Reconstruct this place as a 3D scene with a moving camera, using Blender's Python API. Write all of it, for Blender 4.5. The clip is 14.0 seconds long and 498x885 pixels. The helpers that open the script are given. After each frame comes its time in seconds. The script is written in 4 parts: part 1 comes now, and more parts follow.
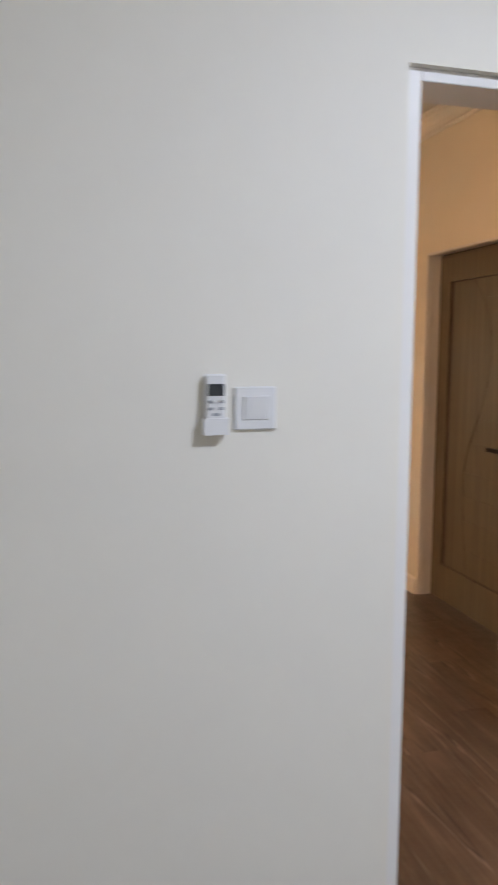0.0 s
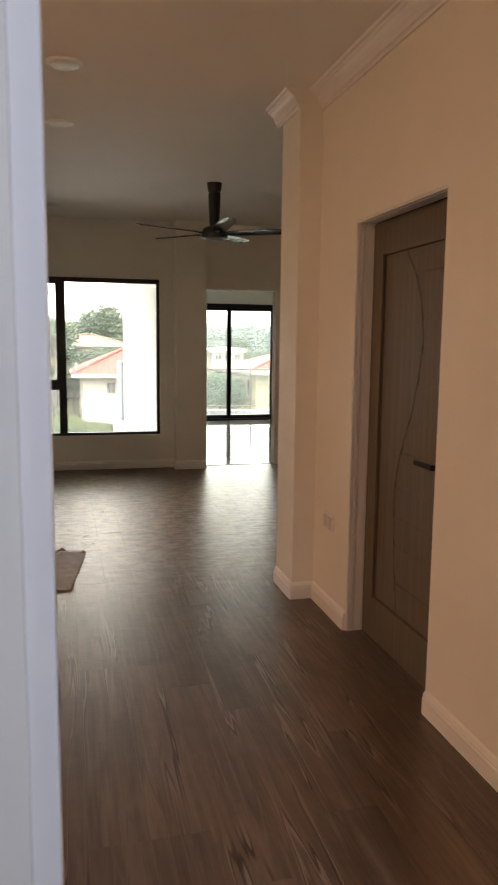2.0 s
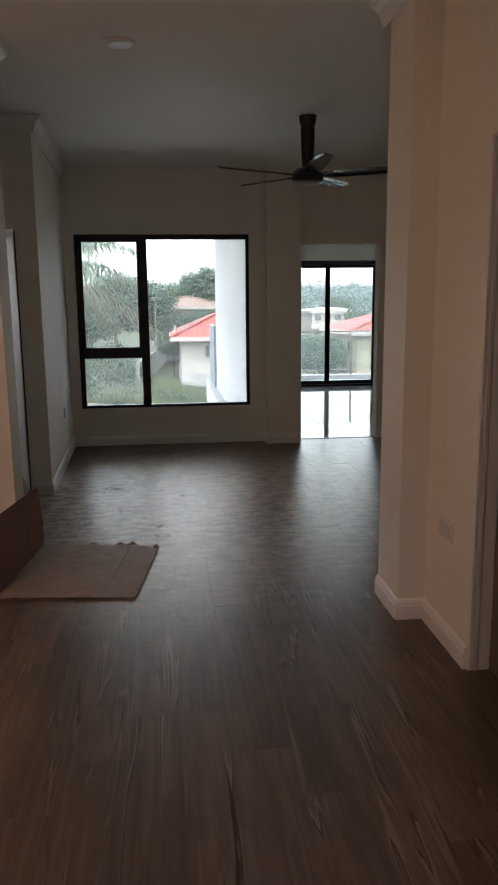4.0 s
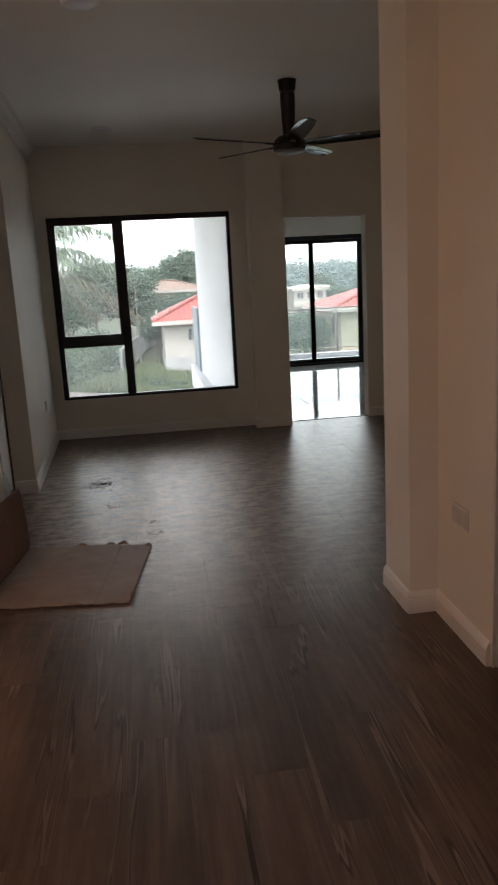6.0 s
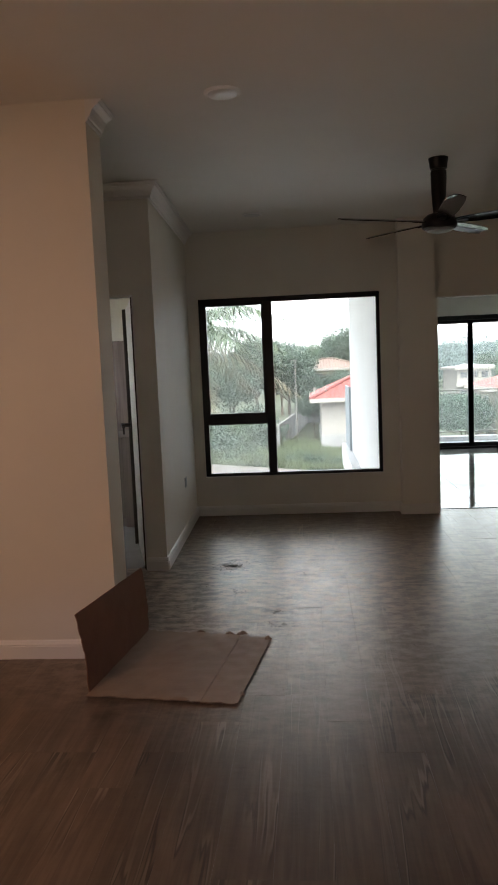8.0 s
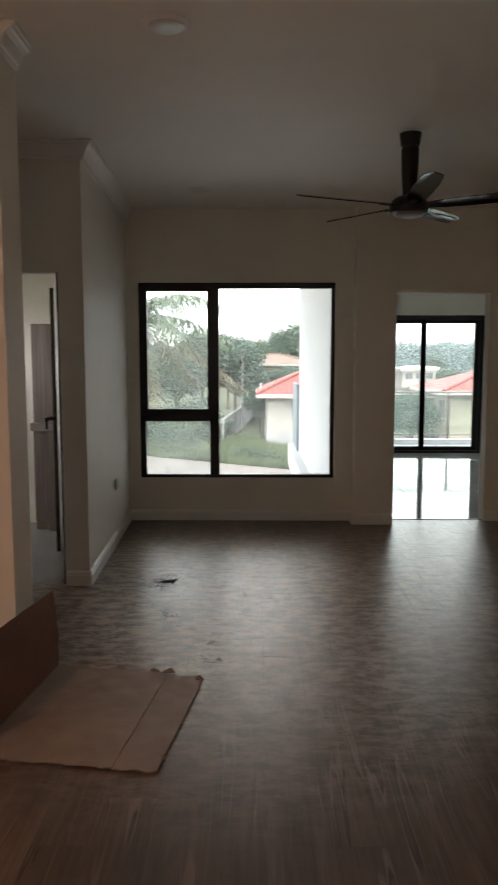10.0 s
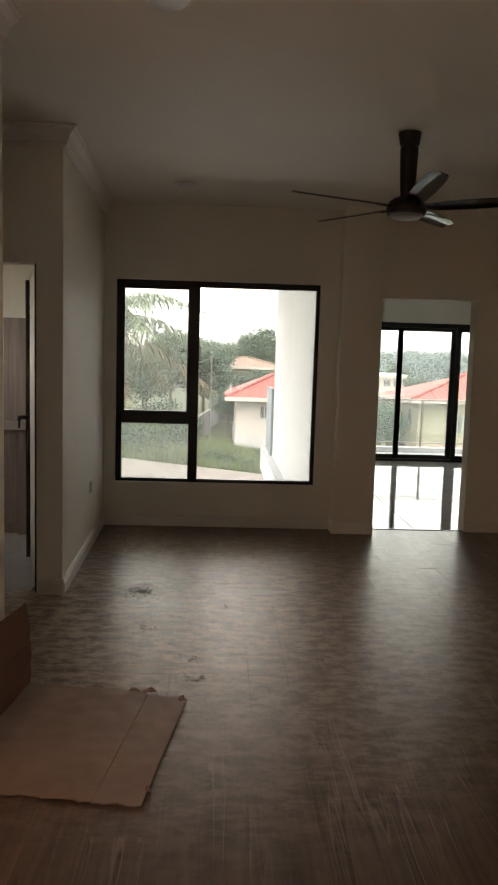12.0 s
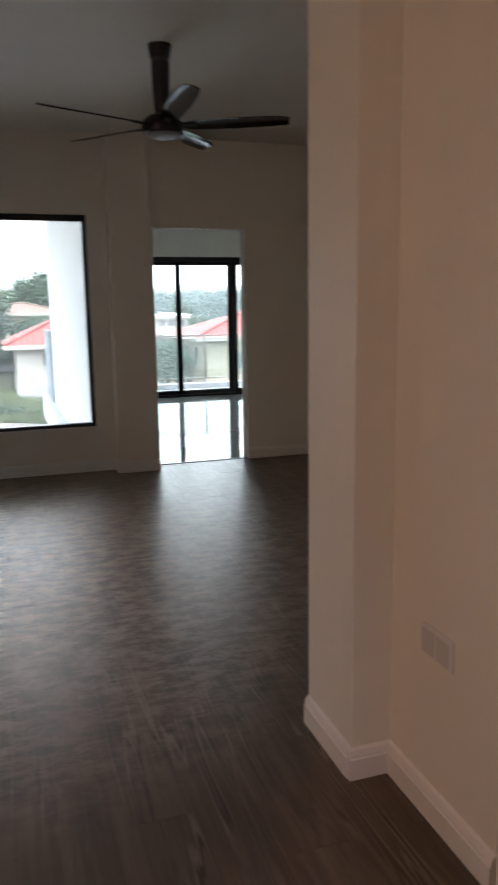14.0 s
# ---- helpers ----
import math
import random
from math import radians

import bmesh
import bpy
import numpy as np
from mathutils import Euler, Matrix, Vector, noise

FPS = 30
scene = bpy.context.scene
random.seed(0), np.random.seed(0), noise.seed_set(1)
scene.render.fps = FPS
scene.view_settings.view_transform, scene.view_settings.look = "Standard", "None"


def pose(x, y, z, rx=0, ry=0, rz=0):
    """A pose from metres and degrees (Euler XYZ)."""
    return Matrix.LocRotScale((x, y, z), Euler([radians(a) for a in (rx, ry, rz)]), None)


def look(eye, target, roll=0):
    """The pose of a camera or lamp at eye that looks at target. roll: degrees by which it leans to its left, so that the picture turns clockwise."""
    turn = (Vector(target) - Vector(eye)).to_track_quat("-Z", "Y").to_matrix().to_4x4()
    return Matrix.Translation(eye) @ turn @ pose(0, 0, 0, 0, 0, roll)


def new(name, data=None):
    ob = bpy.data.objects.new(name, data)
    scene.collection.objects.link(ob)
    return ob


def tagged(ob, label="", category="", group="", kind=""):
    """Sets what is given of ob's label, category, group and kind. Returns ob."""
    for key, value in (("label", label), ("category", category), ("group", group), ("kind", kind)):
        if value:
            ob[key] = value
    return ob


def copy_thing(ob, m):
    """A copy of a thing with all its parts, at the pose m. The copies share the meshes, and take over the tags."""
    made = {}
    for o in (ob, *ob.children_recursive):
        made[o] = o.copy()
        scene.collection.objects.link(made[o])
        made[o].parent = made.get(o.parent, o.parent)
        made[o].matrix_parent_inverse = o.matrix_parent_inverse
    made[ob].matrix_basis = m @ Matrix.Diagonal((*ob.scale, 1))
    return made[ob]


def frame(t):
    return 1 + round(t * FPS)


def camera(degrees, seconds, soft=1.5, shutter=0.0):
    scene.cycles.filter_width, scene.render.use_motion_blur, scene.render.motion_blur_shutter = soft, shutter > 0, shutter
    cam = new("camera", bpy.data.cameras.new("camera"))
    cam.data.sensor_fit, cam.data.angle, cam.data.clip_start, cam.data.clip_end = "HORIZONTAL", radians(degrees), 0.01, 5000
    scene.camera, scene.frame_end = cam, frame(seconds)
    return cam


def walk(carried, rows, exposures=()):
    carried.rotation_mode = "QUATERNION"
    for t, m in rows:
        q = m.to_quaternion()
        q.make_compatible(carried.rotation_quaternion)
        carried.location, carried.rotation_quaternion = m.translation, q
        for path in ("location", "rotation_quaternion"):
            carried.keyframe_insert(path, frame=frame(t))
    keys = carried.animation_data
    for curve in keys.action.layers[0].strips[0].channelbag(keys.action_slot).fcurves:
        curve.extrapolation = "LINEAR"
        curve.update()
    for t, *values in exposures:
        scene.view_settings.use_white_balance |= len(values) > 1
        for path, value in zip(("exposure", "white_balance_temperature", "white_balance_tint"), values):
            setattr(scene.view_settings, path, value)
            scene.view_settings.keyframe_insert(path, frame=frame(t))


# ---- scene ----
cam = camera(37.3, 14.0, soft=1.7, shutter=0.5)
PATH = [
    (0, (-0.122, -0.4, 1.504), (0.419, 1.509, 1.257), 0.2),
    (0.5, (0.081, -0.326, 1.476), (0.762, 1.542, 1.262), -0.2),
    (1, (0.266, -0.215, 1.513), (0.956, 1.64, 1.222), 1.0),
    (1.5, (0.495, -0.044, 1.5), (1.109, 1.844, 1.26), 0.7),
    (2, (0.701, 0.144, 1.489), (1.185, 2.065, 1.219), 0.6),
    (2.5, (0.828, 0.401, 1.486), (1.233, 2.34, 1.21), 1.2),
    (3, (0.911, 0.638, 1.473), (1.223, 2.589, 1.161), 0.6),
    (3.2, (0.935, 0.692, 1.497), (1.189, 2.651, 1.181), 0.6),
    (5.3, (0.868, 1.131, 1.464), (1.111, 3.059, 0.99), -2.1),
    (5.5, (0.877, 1.133, 1.459), (1.191, 3.063, 1.035), -2.5),
    (6, (0.911, 1.165, 1.482), (1.156, 3.104, 1.058), -3.1),
    (6.5, (0.999, 1.225, 1.49), (1.104, 3.188, 1.123), -3.5),
    (7, (1.061, 1.252, 1.509), (0.936, 3.223, 1.192), -1.7),
    (7.2, (1.08, 1.249, 1.493), (0.908, 3.226, 1.248), -2.9),
    (9.3, (1.057, 1.849, 1.5), (0.904, 3.834, 1.311), -1.7),
    (9.5, (1.051, 1.894, 1.506), (0.905, 3.88, 1.315), -1.6),
    (10, (1.069, 2.006, 1.494), (1.053, 3.993, 1.271), -0.0),
    (10.5, (0.997, 2.076, 1.506), (1.077, 4.063, 1.289), 0.1),
    (11, (0.932, 2.144, 1.484), (0.988, 4.13, 1.258), 1.3),
    (11.5, (0.959, 2.159, 1.511), (1.018, 4.148, 1.314), 2.3),
    (12, (0.948, 2.204, 1.487), (1.025, 4.191, 1.273), 1.7),
    (12.5, (0.906, 2.226, 1.444), (1.169, 4.191, 1.186), 0.7),
    (13, (0.917, 2.213, 1.444), (1.305, 4.153, 1.148), 0.9),
    (13.5, (0.946, 2.214, 1.445), (1.392, 4.136, 1.116), 0.5),
    (14, (1.054, 2.293, 1.413), (1.672, 4.16, 1.051), -0.9),
]
EXPOSURES = [(0, 4.65, 7900, 9), (0.5, 4.72, 7950, 8), (1.0, 4.82, 7950, 7), (1.5, 4.62, 7800, 8), (2, 4.1, 7400, 15), (2.5, 3.75, 6000, 9), (3, 3.26, 5800, 10), (3.2, 3.37, 5850, 11), (5.5, 3.25, 6300, 17),
             (7, 3.41, 6400, 16), (9.5, 3.51, 6300, 14), (11, 3.47, 7200, 16), (12.5, 3.4, 7300, 17), (13.3, 3.46, 6700, 17), (14, 3.67, 5950, 15)]
walk(cam, [(t, look(eye, target, roll)) for t, eye, target, roll in PATH], EXPOSURES)

# ---- world, sun and lamps ----
world = bpy.data.worlds.new("overcast_sky")
scene.world = world
world.use_nodes = True
wn, wl = world.node_tree.nodes, world.node_tree.links
sky = wn.new("ShaderNodeTexSky")
sky.sky_type = "NISHITA"
sky.sun_disc = False
sky.sun_elevation, sky.sun_rotation = radians(58), radians(209)
sky.air_density, sky.dust_density, sky.ozone_density = 1.0, 2.0, 1.0
SKY_HAZE = wn.new("ShaderNodeHueSaturation")
SKY_HAZE.inputs["Saturation"].default_value = 0.12
wl.new(sky.outputs["Color"], SKY_HAZE.inputs["Color"])
wl.new(SKY_HAZE.outputs["Color"], wn["Background"].inputs["Color"])
wn["Background"].inputs["Strength"].default_value = 0.15


def lamp(name, kind, m, energy, color, **more):
    data = bpy.data.lights.new(name, kind)
    data.energy, data.color = energy, color
    for key, value in more.items():
        if key == "size":
            data.size = value
        elif key == "angle":
            data.angle = value
        elif key == "radius":
            data.shadow_soft_size = value
    ob = new(name, data)
    ob.matrix_world = m
    return ob


lamp("sun", "SUN", pose(0, 0, 20, 32, 0, -29), 0.25, (1.0, 0.97, 0.92), angle=radians(14))
HALL_LAMP = lamp("hall_lamp_light", "AREA", pose(-1.2, 2.5, 2.80), 1.5, (1.0, 0.645, 0.475), size=0.16)
ROOM_LAMP = lamp("bedroom_lamp_light", "AREA", pose(1.25, -0.6, 2.80), 2.3, (0.50, 0.635, 1.0), size=0.3)


# ---- materials ----
class Nodes:
    """A material with its Principled shader and a few short cuts."""

    def __init__(self, name):
        self.m = bpy.data.materials.new(name)
        self.m.use_nodes = True
        self.n, self.l = self.m.node_tree.nodes, self.m.node_tree.links
        self.b = self.n["Principled BSDF"]

    def add(self, kind, **values):
        node = self.n.new(kind)
        for key, value in values.items():
            node.inputs[key].default_value = value
        return node

    def coords(self, scale=(1, 1, 1), spread=0.0):
        geo = self.add("ShaderNodeNewGeometry")
        mp = self.add("ShaderNodeMapping")
        mp.inputs["Scale"].default_value = scale
        self.l.new(geo.outputs["Position"], mp.inputs["Vector"])
        if spread:
            info = self.add("ShaderNodeObjectInfo")
            mul = self.add("ShaderNodeVectorMath")
            mul.operation = "MULTIPLY"
            mul.inputs[1].default_value = (spread, spread * 1.7, spread * 0.6)
            self.l.new(info.outputs["Random"], mul.inputs[0])
            self.l.new(mul.outputs[0], mp.inputs["Location"])
        return mp.outputs[0]

    def noise(self, vector, scale, detail=4.0, rough=0.55):
        nz = self.add("ShaderNodeTexNoise", Scale=scale, Detail=detail, Roughness=rough)
        self.l.new(vector, nz.inputs["Vector"])
        return nz.outputs["Fac"]

    def ramp(self, fac, stops):
        rp = self.add("ShaderNodeValToRGB")
        el = rp.color_ramp.elements
        while len(el) < len(stops):
            el.new(0.5)
        for e, (p, c) in zip(el, stops):
            e.position, e.color = p, (*c, 1) if len(c) == 3 else c
        self.l.new(fac, rp.inputs["Fac"])
        return rp.outputs["Color"]

    def spread(self, fac, lo, hi, a=0.0, b=1.0):
        mr = self.add("ShaderNodeMapRange")
        for k, v in zip(("From Min", "From Max", "To Min", "To Max"), (a, b, lo, hi)):
            mr.inputs[k].default_value = v
        self.l.new(fac, mr.inputs["Value"])
        return mr.outputs[0]

    def mix(self, fac, one, two, blend="MIX"):
        mx = self.n.new("ShaderNodeMix")
        mx.data_type, mx.blend_type = "RGBA", blend
        for socket, value in ((mx.inputs["Factor"], fac), (mx.inputs[6], one), (mx.inputs[7], two)):
            if isinstance(value, (int, float)):
                socket.default_value = value
            elif isinstance(value, tuple):
                socket.default_value = (*value, 1)
            else:
                self.l.new(value, socket)
        return mx.outputs[2]

    def bump(self, height, strength, distance=0.01):
        bp = self.add("ShaderNodeBump", Strength=strength, Distance=distance)
        self.l.new(height, bp.inputs["Height"])
        self.l.new(bp.outputs[0], self.b.inputs["Normal"])

    def put(self, key, value):
        if isinstance(value, (int, float)):
            self.b.inputs[key].default_value = value
        elif isinstance(value, tuple):
            self.b.inputs[key].default_value = (*value, 1)
        else:
            self.l.new(value, self.b.inputs[key])


def paint(name, color, rough=0.6, grain=220.0, relief=0.06, vary=0.05, metal=0.0, scale=1.7):
    k = Nodes(name)
    pos = k.coords()
    big = k.noise(pos, scale, 5)
    lo, hi = tuple(c * (1 - vary) for c in color), tuple(min(1, c * (1 + vary)) for c in color)
    k.put("Base Color", k.ramp(big, [(0.3, lo), (0.7, hi)]))
    fine = k.noise(pos, grain, 2)
    k.put("Roughness", k.spread(big, rough - 0.06, rough + 0.06, 0.3, 0.7))
    k.put("Metallic", metal)
    if relief:
        k.bump(fine, relief, 0.002)
    return k.m


def plank_material():
    k = Nodes("vinyl_wood_planks")
    info = k.add("ShaderNodeObjectInfo")
    broad = k.noise(k.coords((7, 1.3, 1), 37.0), 1.4, 5, 0.6)
    streak = k.noise(k.coords((55, 1.6, 1), 37.0), 1.0, 5, 0.6)
    base = k.ramp(broad, [(0.3, (0.050, 0.031, 0.020)), (0.5, (0.090, 0.059, 0.040)), (0.72, (0.152, 0.105, 0.074))])
    base = k.mix(k.spread(streak, 0.0, 0.55, 0.5, 0.68), base, (0.042, 0.027, 0.019))
    base = k.mix(k.spread(streak, 0.3, 0.0, 0.32, 0.47), base, (0.175, 0.13, 0.097))

    # cathedral grain: long thin contour lines of a stretched field, in some places only
    def contour(field, level, width):
        off = k.add("ShaderNodeMath")
        off.operation = "SUBTRACT"
        k.l.new(field, off.inputs[0])
        off.inputs[1].default_value = level
        size = k.add("ShaderNodeMath")
        size.operation = "ABSOLUTE"
        k.l.new(off.outputs[0], size.inputs[0])
        return k.spread(size.outputs[0], 1.0, 0.0, width * 0.25, width)

    def times(one, two):
        mul = k.add("ShaderNodeMath")
        mul.operation = "MULTIPLY"
        k.l.new(one, mul.inputs[0])
        k.l.new(two, mul.inputs[1])
        return mul.outputs[0]

    field = k.noise(k.coords((13, 0.6, 1), 61.0), 1.0, 2.6, 0.5)
    some = k.spread(k.noise(k.coords((4.5, 0.9, 1), 83.0), 1.0, 2, 0.5), 0.0, 1.0, 0.48, 0.58)
    faint = k.spread(k.noise(k.coords((4.5, 0.9, 1), 29.0), 1.0, 2, 0.5), 0.0, 0.5, 0.40, 0.58)
    for level, width, strength, color in ((0.44, 0.016, faint, (0.035, 0.023, 0.017)), (0.56, 0.014, faint, (0.035, 0.023, 0.017)), (0.475, 0.016, faint, (0.14, 0.105, 0.08)),
                                          (0.525, 0.022, some, (0.185, 0.142, 0.11)), (0.505, 0.015, some, (0.018, 0.012, 0.009))):
        base = k.mix(times(contour(field, level, width), strength), base, color)
    tone = k.spread(info.outputs["Random"], 0.82, 1.18)
    comb = k.add("ShaderNodeCombineColor")
    for s in range(3):
        k.l.new(tone, comb.inputs[s])
    base = k.mix(1.0, base, comb.outputs[0], "MULTIPLY")
    # dusty patch in front of the window, with the window's sheen put into its colour
    pale_veil = k.noise(k.coords((0.8, 1.5, 1)), 10.0, 7, 0.72)
    where = k.add("ShaderNodeVectorMath")
    where.operation = "DISTANCE"
    where.inputs[1].default_value = (0.9, 6.5, 0)
    geo = k.add("ShaderNodeNewGeometry")
    k.l.new(geo.outputs["Position"], where.inputs[0])
    near = k.spread(where.outputs["Value"], 1.0, 0.0, 0.4, 2.4)
    film = times(near, k.spread(pale_veil, 0.1, 1.0, 0.43, 0.58))
    base = k.mix(film, base, (0.58, 0.455, 0.355))
    k.put("Base Color", base)
    patch = k.noise(k.coords((9, 14, 1), 3.0), 1.0, 4, 0.6)
    rough = k.add("ShaderNodeMath")
    rough.operation = "ADD"
    k.l.new(k.spread(patch, 0.295, 0.37, 0.36, 0.62), rough.inputs[0])
    k.l.new(k.spread(film, 0.0, 0.04), rough.inputs[1])
    k.put("Roughness", rough.outputs[0])
    k.put("Specular IOR Level", 1.0)
    k.put("Specular Tint", (1.0, 0.83, 0.68))
    weave = k.add("ShaderNodeMath")
    weave.operation = "ADD"
    k.l.new(k.noise(k.coords((26, 9, 1), 5.0), 1.0, 4, 0.6), weave.inputs[0])
    k.l.new(k.noise(k.coords((8, 20, 1), 5.0), 1.0, 4, 0.65), weave.inputs[1])
    k.bump(weave.outputs[0], 0.34, 0.0035)
    return k.m


def wood_paint(name, dark, light, rough=0.45, along=(22, 22, 0.9)):
    k = Nodes(name)
    g = k.noise(k.coords(along), 1.6, 5, 0.6)
    k.put("Base Color", k.ramp(g, [(0.3, dark), (0.7, light)]))
    k.put("Roughness", k.spread(g, rough - 0.05, rough + 0.1))
    k.bump(g, 0.08, 0.002)
    return k.m


def glass_material(name, tint, pale_veil=0.04):
    k = Nodes(name)
    clear = k.add("ShaderNodeBsdfTransparent")
    clear.inputs["Color"].default_value = (*tint, 1)
    gloss = k.add("ShaderNodeBsdfGlossy", Roughness=0.0)
    fr = k.add("ShaderNodeFresnel", IOR=1.45)
    mx = k.add("ShaderNodeMixShader")
    # translucent film: dusty panes, and a pale veil for haze and glare outside
    film = k.add("ShaderNodeBsdfTranslucent")
    film.inputs["Color"].default_value = (0.85, 0.9, 0.9, 1)
    dusty = k.add("ShaderNodeMixShader")
    k.l.new(k.spread(k.noise(k.coords(), 3.0, 6, 0.7), pale_veil * 0.6, pale_veil * 1.4, 0.3, 0.7), dusty.inputs[0])
    k.l.new(clear.outputs[0], dusty.inputs[1])
    k.l.new(film.outputs[0], dusty.inputs[2])
    k.l.new(fr.outputs[0], mx.inputs[0])
    k.l.new(dusty.outputs[0], mx.inputs[1])
    k.l.new(gloss.outputs[0], mx.inputs[2])
    k.l.new(mx.outputs[0], k.n["Material Output"].inputs["Surface"])
    return k.m


def tile_material():
    k = Nodes("white_polished_tile")
    pos = k.coords((1, 1, 1), 19.0)
    v = k.noise(pos, 2.5, 7, 0.6)
    k.put("Base Color", k.ramp(v, [(0.3, (0.34, 0.335, 0.325)), (0.7, (0.42, 0.415, 0.40))]))
    k.put("Roughness", k.spread(k.noise(pos, 5, 4), 0.03, 0.09))
    k.put("Specular IOR Level", 0.14)
    k.bump(k.noise(pos, 5.0, 3), 0.05, 0.01)
    return k.m


def cardboard_material(name, dark, light):
    k = Nodes(name)
    pos = k.coords()
    big = k.noise(pos, 4.0, 6, 0.65)
    flute = k.noise(k.coords((3, 160, 40)), 1.0, 2)
    k.put("Base Color", k.ramp(big, [(0.3, dark), (0.7, light)]))
    k.put("Roughness", 0.6)
    k.bump(flute, 0.15, 0.003)
    return k.m


def leaves_material(name, dark, mid, light):
    k = Nodes(name)
    info = k.add("ShaderNodeNewGeometry")
    c = k.ramp(info.outputs["Random Per Island"], [(0.0, dark), (0.5, mid), (1.0, light)])
    k.put("Base Color", c)
    k.put("Roughness", 0.55)
    return k.m


def speckled(name, stops, scale, rough=0.85, relief=0.3, stretch=(1, 1, 1), fine=6.0):
    k = Nodes(name)
    pos = k.coords(stretch)
    n1 = k.noise(pos, scale, 7, 0.65)
    k.put("Base Color", k.ramp(n1, stops))
    k.put("Roughness", rough)
    k.bump(k.noise(pos, scale * fine, 4), relief, 0.02)
    return k.m


WALL = paint("matt_white_wall_paint", (0.87, 0.835, 0.745), 0.62, 180, 0.08, 0.025)
CEILING = paint("white_ceiling_paint", (0.88, 0.855, 0.79), 0.75, 150, 0.06, 0.02)
TRIM = paint("satin_white_trim_paint", (0.87, 0.85, 0.81), 0.38, 120, 0.03, 0.02)
JAMB = paint("grey_white_door_frame", (0.83, 0.82, 0.81), 0.4, 120, 0.03, 0.03)
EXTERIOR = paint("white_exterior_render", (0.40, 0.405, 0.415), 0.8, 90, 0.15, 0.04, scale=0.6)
BLACK = paint("black_powder_coated_aluminium", (0.012, 0.012, 0.013), 0.38, 300, 0.03, 0.2)
FAN_BODY = paint("satin_black_fan_body", (0.010, 0.009, 0.009), 0.42, 200, 0.03, 0.2)
FAN_BLADE = paint("glossy_black_fan_blade", (0.018, 0.017, 0.017), 0.10, 200, 0.0, 0.1)
DIFFUSER = paint("frosted_white_diffuser", (0.72, 0.72, 0.70), 0.35, 200, 0.0, 0.02)
FAN_LENS = paint("frosted_grey_lens", (0.22, 0.22, 0.22), 0.3, 200, 0.0, 0.02)
PLASTIC = paint("white_switch_plastic", (0.80, 0.80, 0.79), 0.3, 300, 0.0, 0.02)
OUTLET_FACE = paint("ivory_outlet_plastic", (0.66, 0.64, 0.61), 0.35, 300, 0.0, 0.03)
GREY_PLASTIC = paint("grey_button_plastic", (0.35, 0.36, 0.37), 0.4, 300, 0.0, 0.05)
DARK_PLASTIC = paint("dark_display_plastic", (0.03, 0.032, 0.035), 0.2, 300, 0.0, 0.05)
BRONZE = paint("dark_bronze_lever", (0.03, 0.024, 0.02), 0.32, 200, 0.02, 0.1, metal=0.8)
STEEL = paint("brushed_steel", (0.45, 0.45, 0.45), 0.35, 200, 0.03, 0.1, metal=1.0)
RAIL = paint("grey_brown_painted_rail", (0.13, 0.12, 0.105), 0.45, 200, 0.02, 0.1)
DOOR = wood_paint("grey_brown_veneer_door", (0.115, 0.09, 0.058), (0.172, 0.14, 0.094))
DIRT = speckled("dried_dark_dirt", [(0.3, (0.085, 0.066, 0.052)), (0.7, (0.165, 0.13, 0.104))], 60.0, 0.8)
GREY_TOP = paint("pale_taupe_laminate", (0.29, 0.25, 0.225), 0.5, 90, 0.05, 0.05)
# door veneer darkened: shade of grooves and gaps put into the colour
GROOVE_SHADE = wood_paint("veneer_with_groove_shade", (0.05, 0.035, 0.024), (0.08, 0.06, 0.042))
CABINET = wood_paint("taupe_wood_grain_laminate", (0.19, 0.15, 0.13), (0.30, 0.245, 0.215), 0.5)
PLANKS = plank_material()
TILE = tile_material()
GROUT = paint("grey_grout", (0.16, 0.15, 0.14), 0.9, 80, 0.1, 0.1)
UNDERLAY = paint("dark_plank_joint", (0.07, 0.055, 0.043), 0.9, 80, 0.1, 0.1)
CARD = cardboard_material("brown_cardboard", (0.235, 0.165, 0.115), (0.325, 0.235, 0.17))
# darker and redder than the flat sheet, for the raised flap
CARD_DARK = cardboard_material("dark_red_brown_cardboard", (0.20, 0.092, 0.055), (0.27, 0.13, 0.082))
GLASS = glass_material("clear_window_glass", (0.83, 0.86, 0.85), 0.04)
DUSTY_GLASS = glass_material("dusty_casement_glass", (0.77, 0.81, 0.80), 0.065)
SLIDER_GLASS = glass_material("clear_sliding_door_glass", (0.82, 0.86, 0.84), 0.035)
RAIL_GLASS = glass_material("green_tinted_rail_glass", (0.88, 0.94, 0.92), 0.01)
SCREEN = paint("grey_blue_screen_panel", (0.16, 0.19, 0.21), 0.5, 90, 0.05, 0.1)

# ---- building blocks ----
def add_box(bm, lo, hi, bevel=0.0, segments=1):
    """A box between two corners, with bevelled edges where asked, added to bm."""
    c = [(a + b) / 2 for a, b in zip(lo, hi)]
    s = [max(b - a, 1e-5) for a, b in zip(lo, hi)]
    made = bmesh.ops.create_cube(bm, size=1.0, matrix=Matrix.LocRotScale(c, None, s))
    if bevel:
        edges = list({e for v in made["verts"] for e in v.link_edges})
        bmesh.ops.bevel(bm, geom=edges, offset=bevel, segments=segments, affect="EDGES", profile=0.5)
    return bm


def boxes(*pairs, bevel=0.0):
    bm = bmesh.new()
    for lo, hi in pairs:
        add_box(bm, lo, hi, bevel)
    return bm


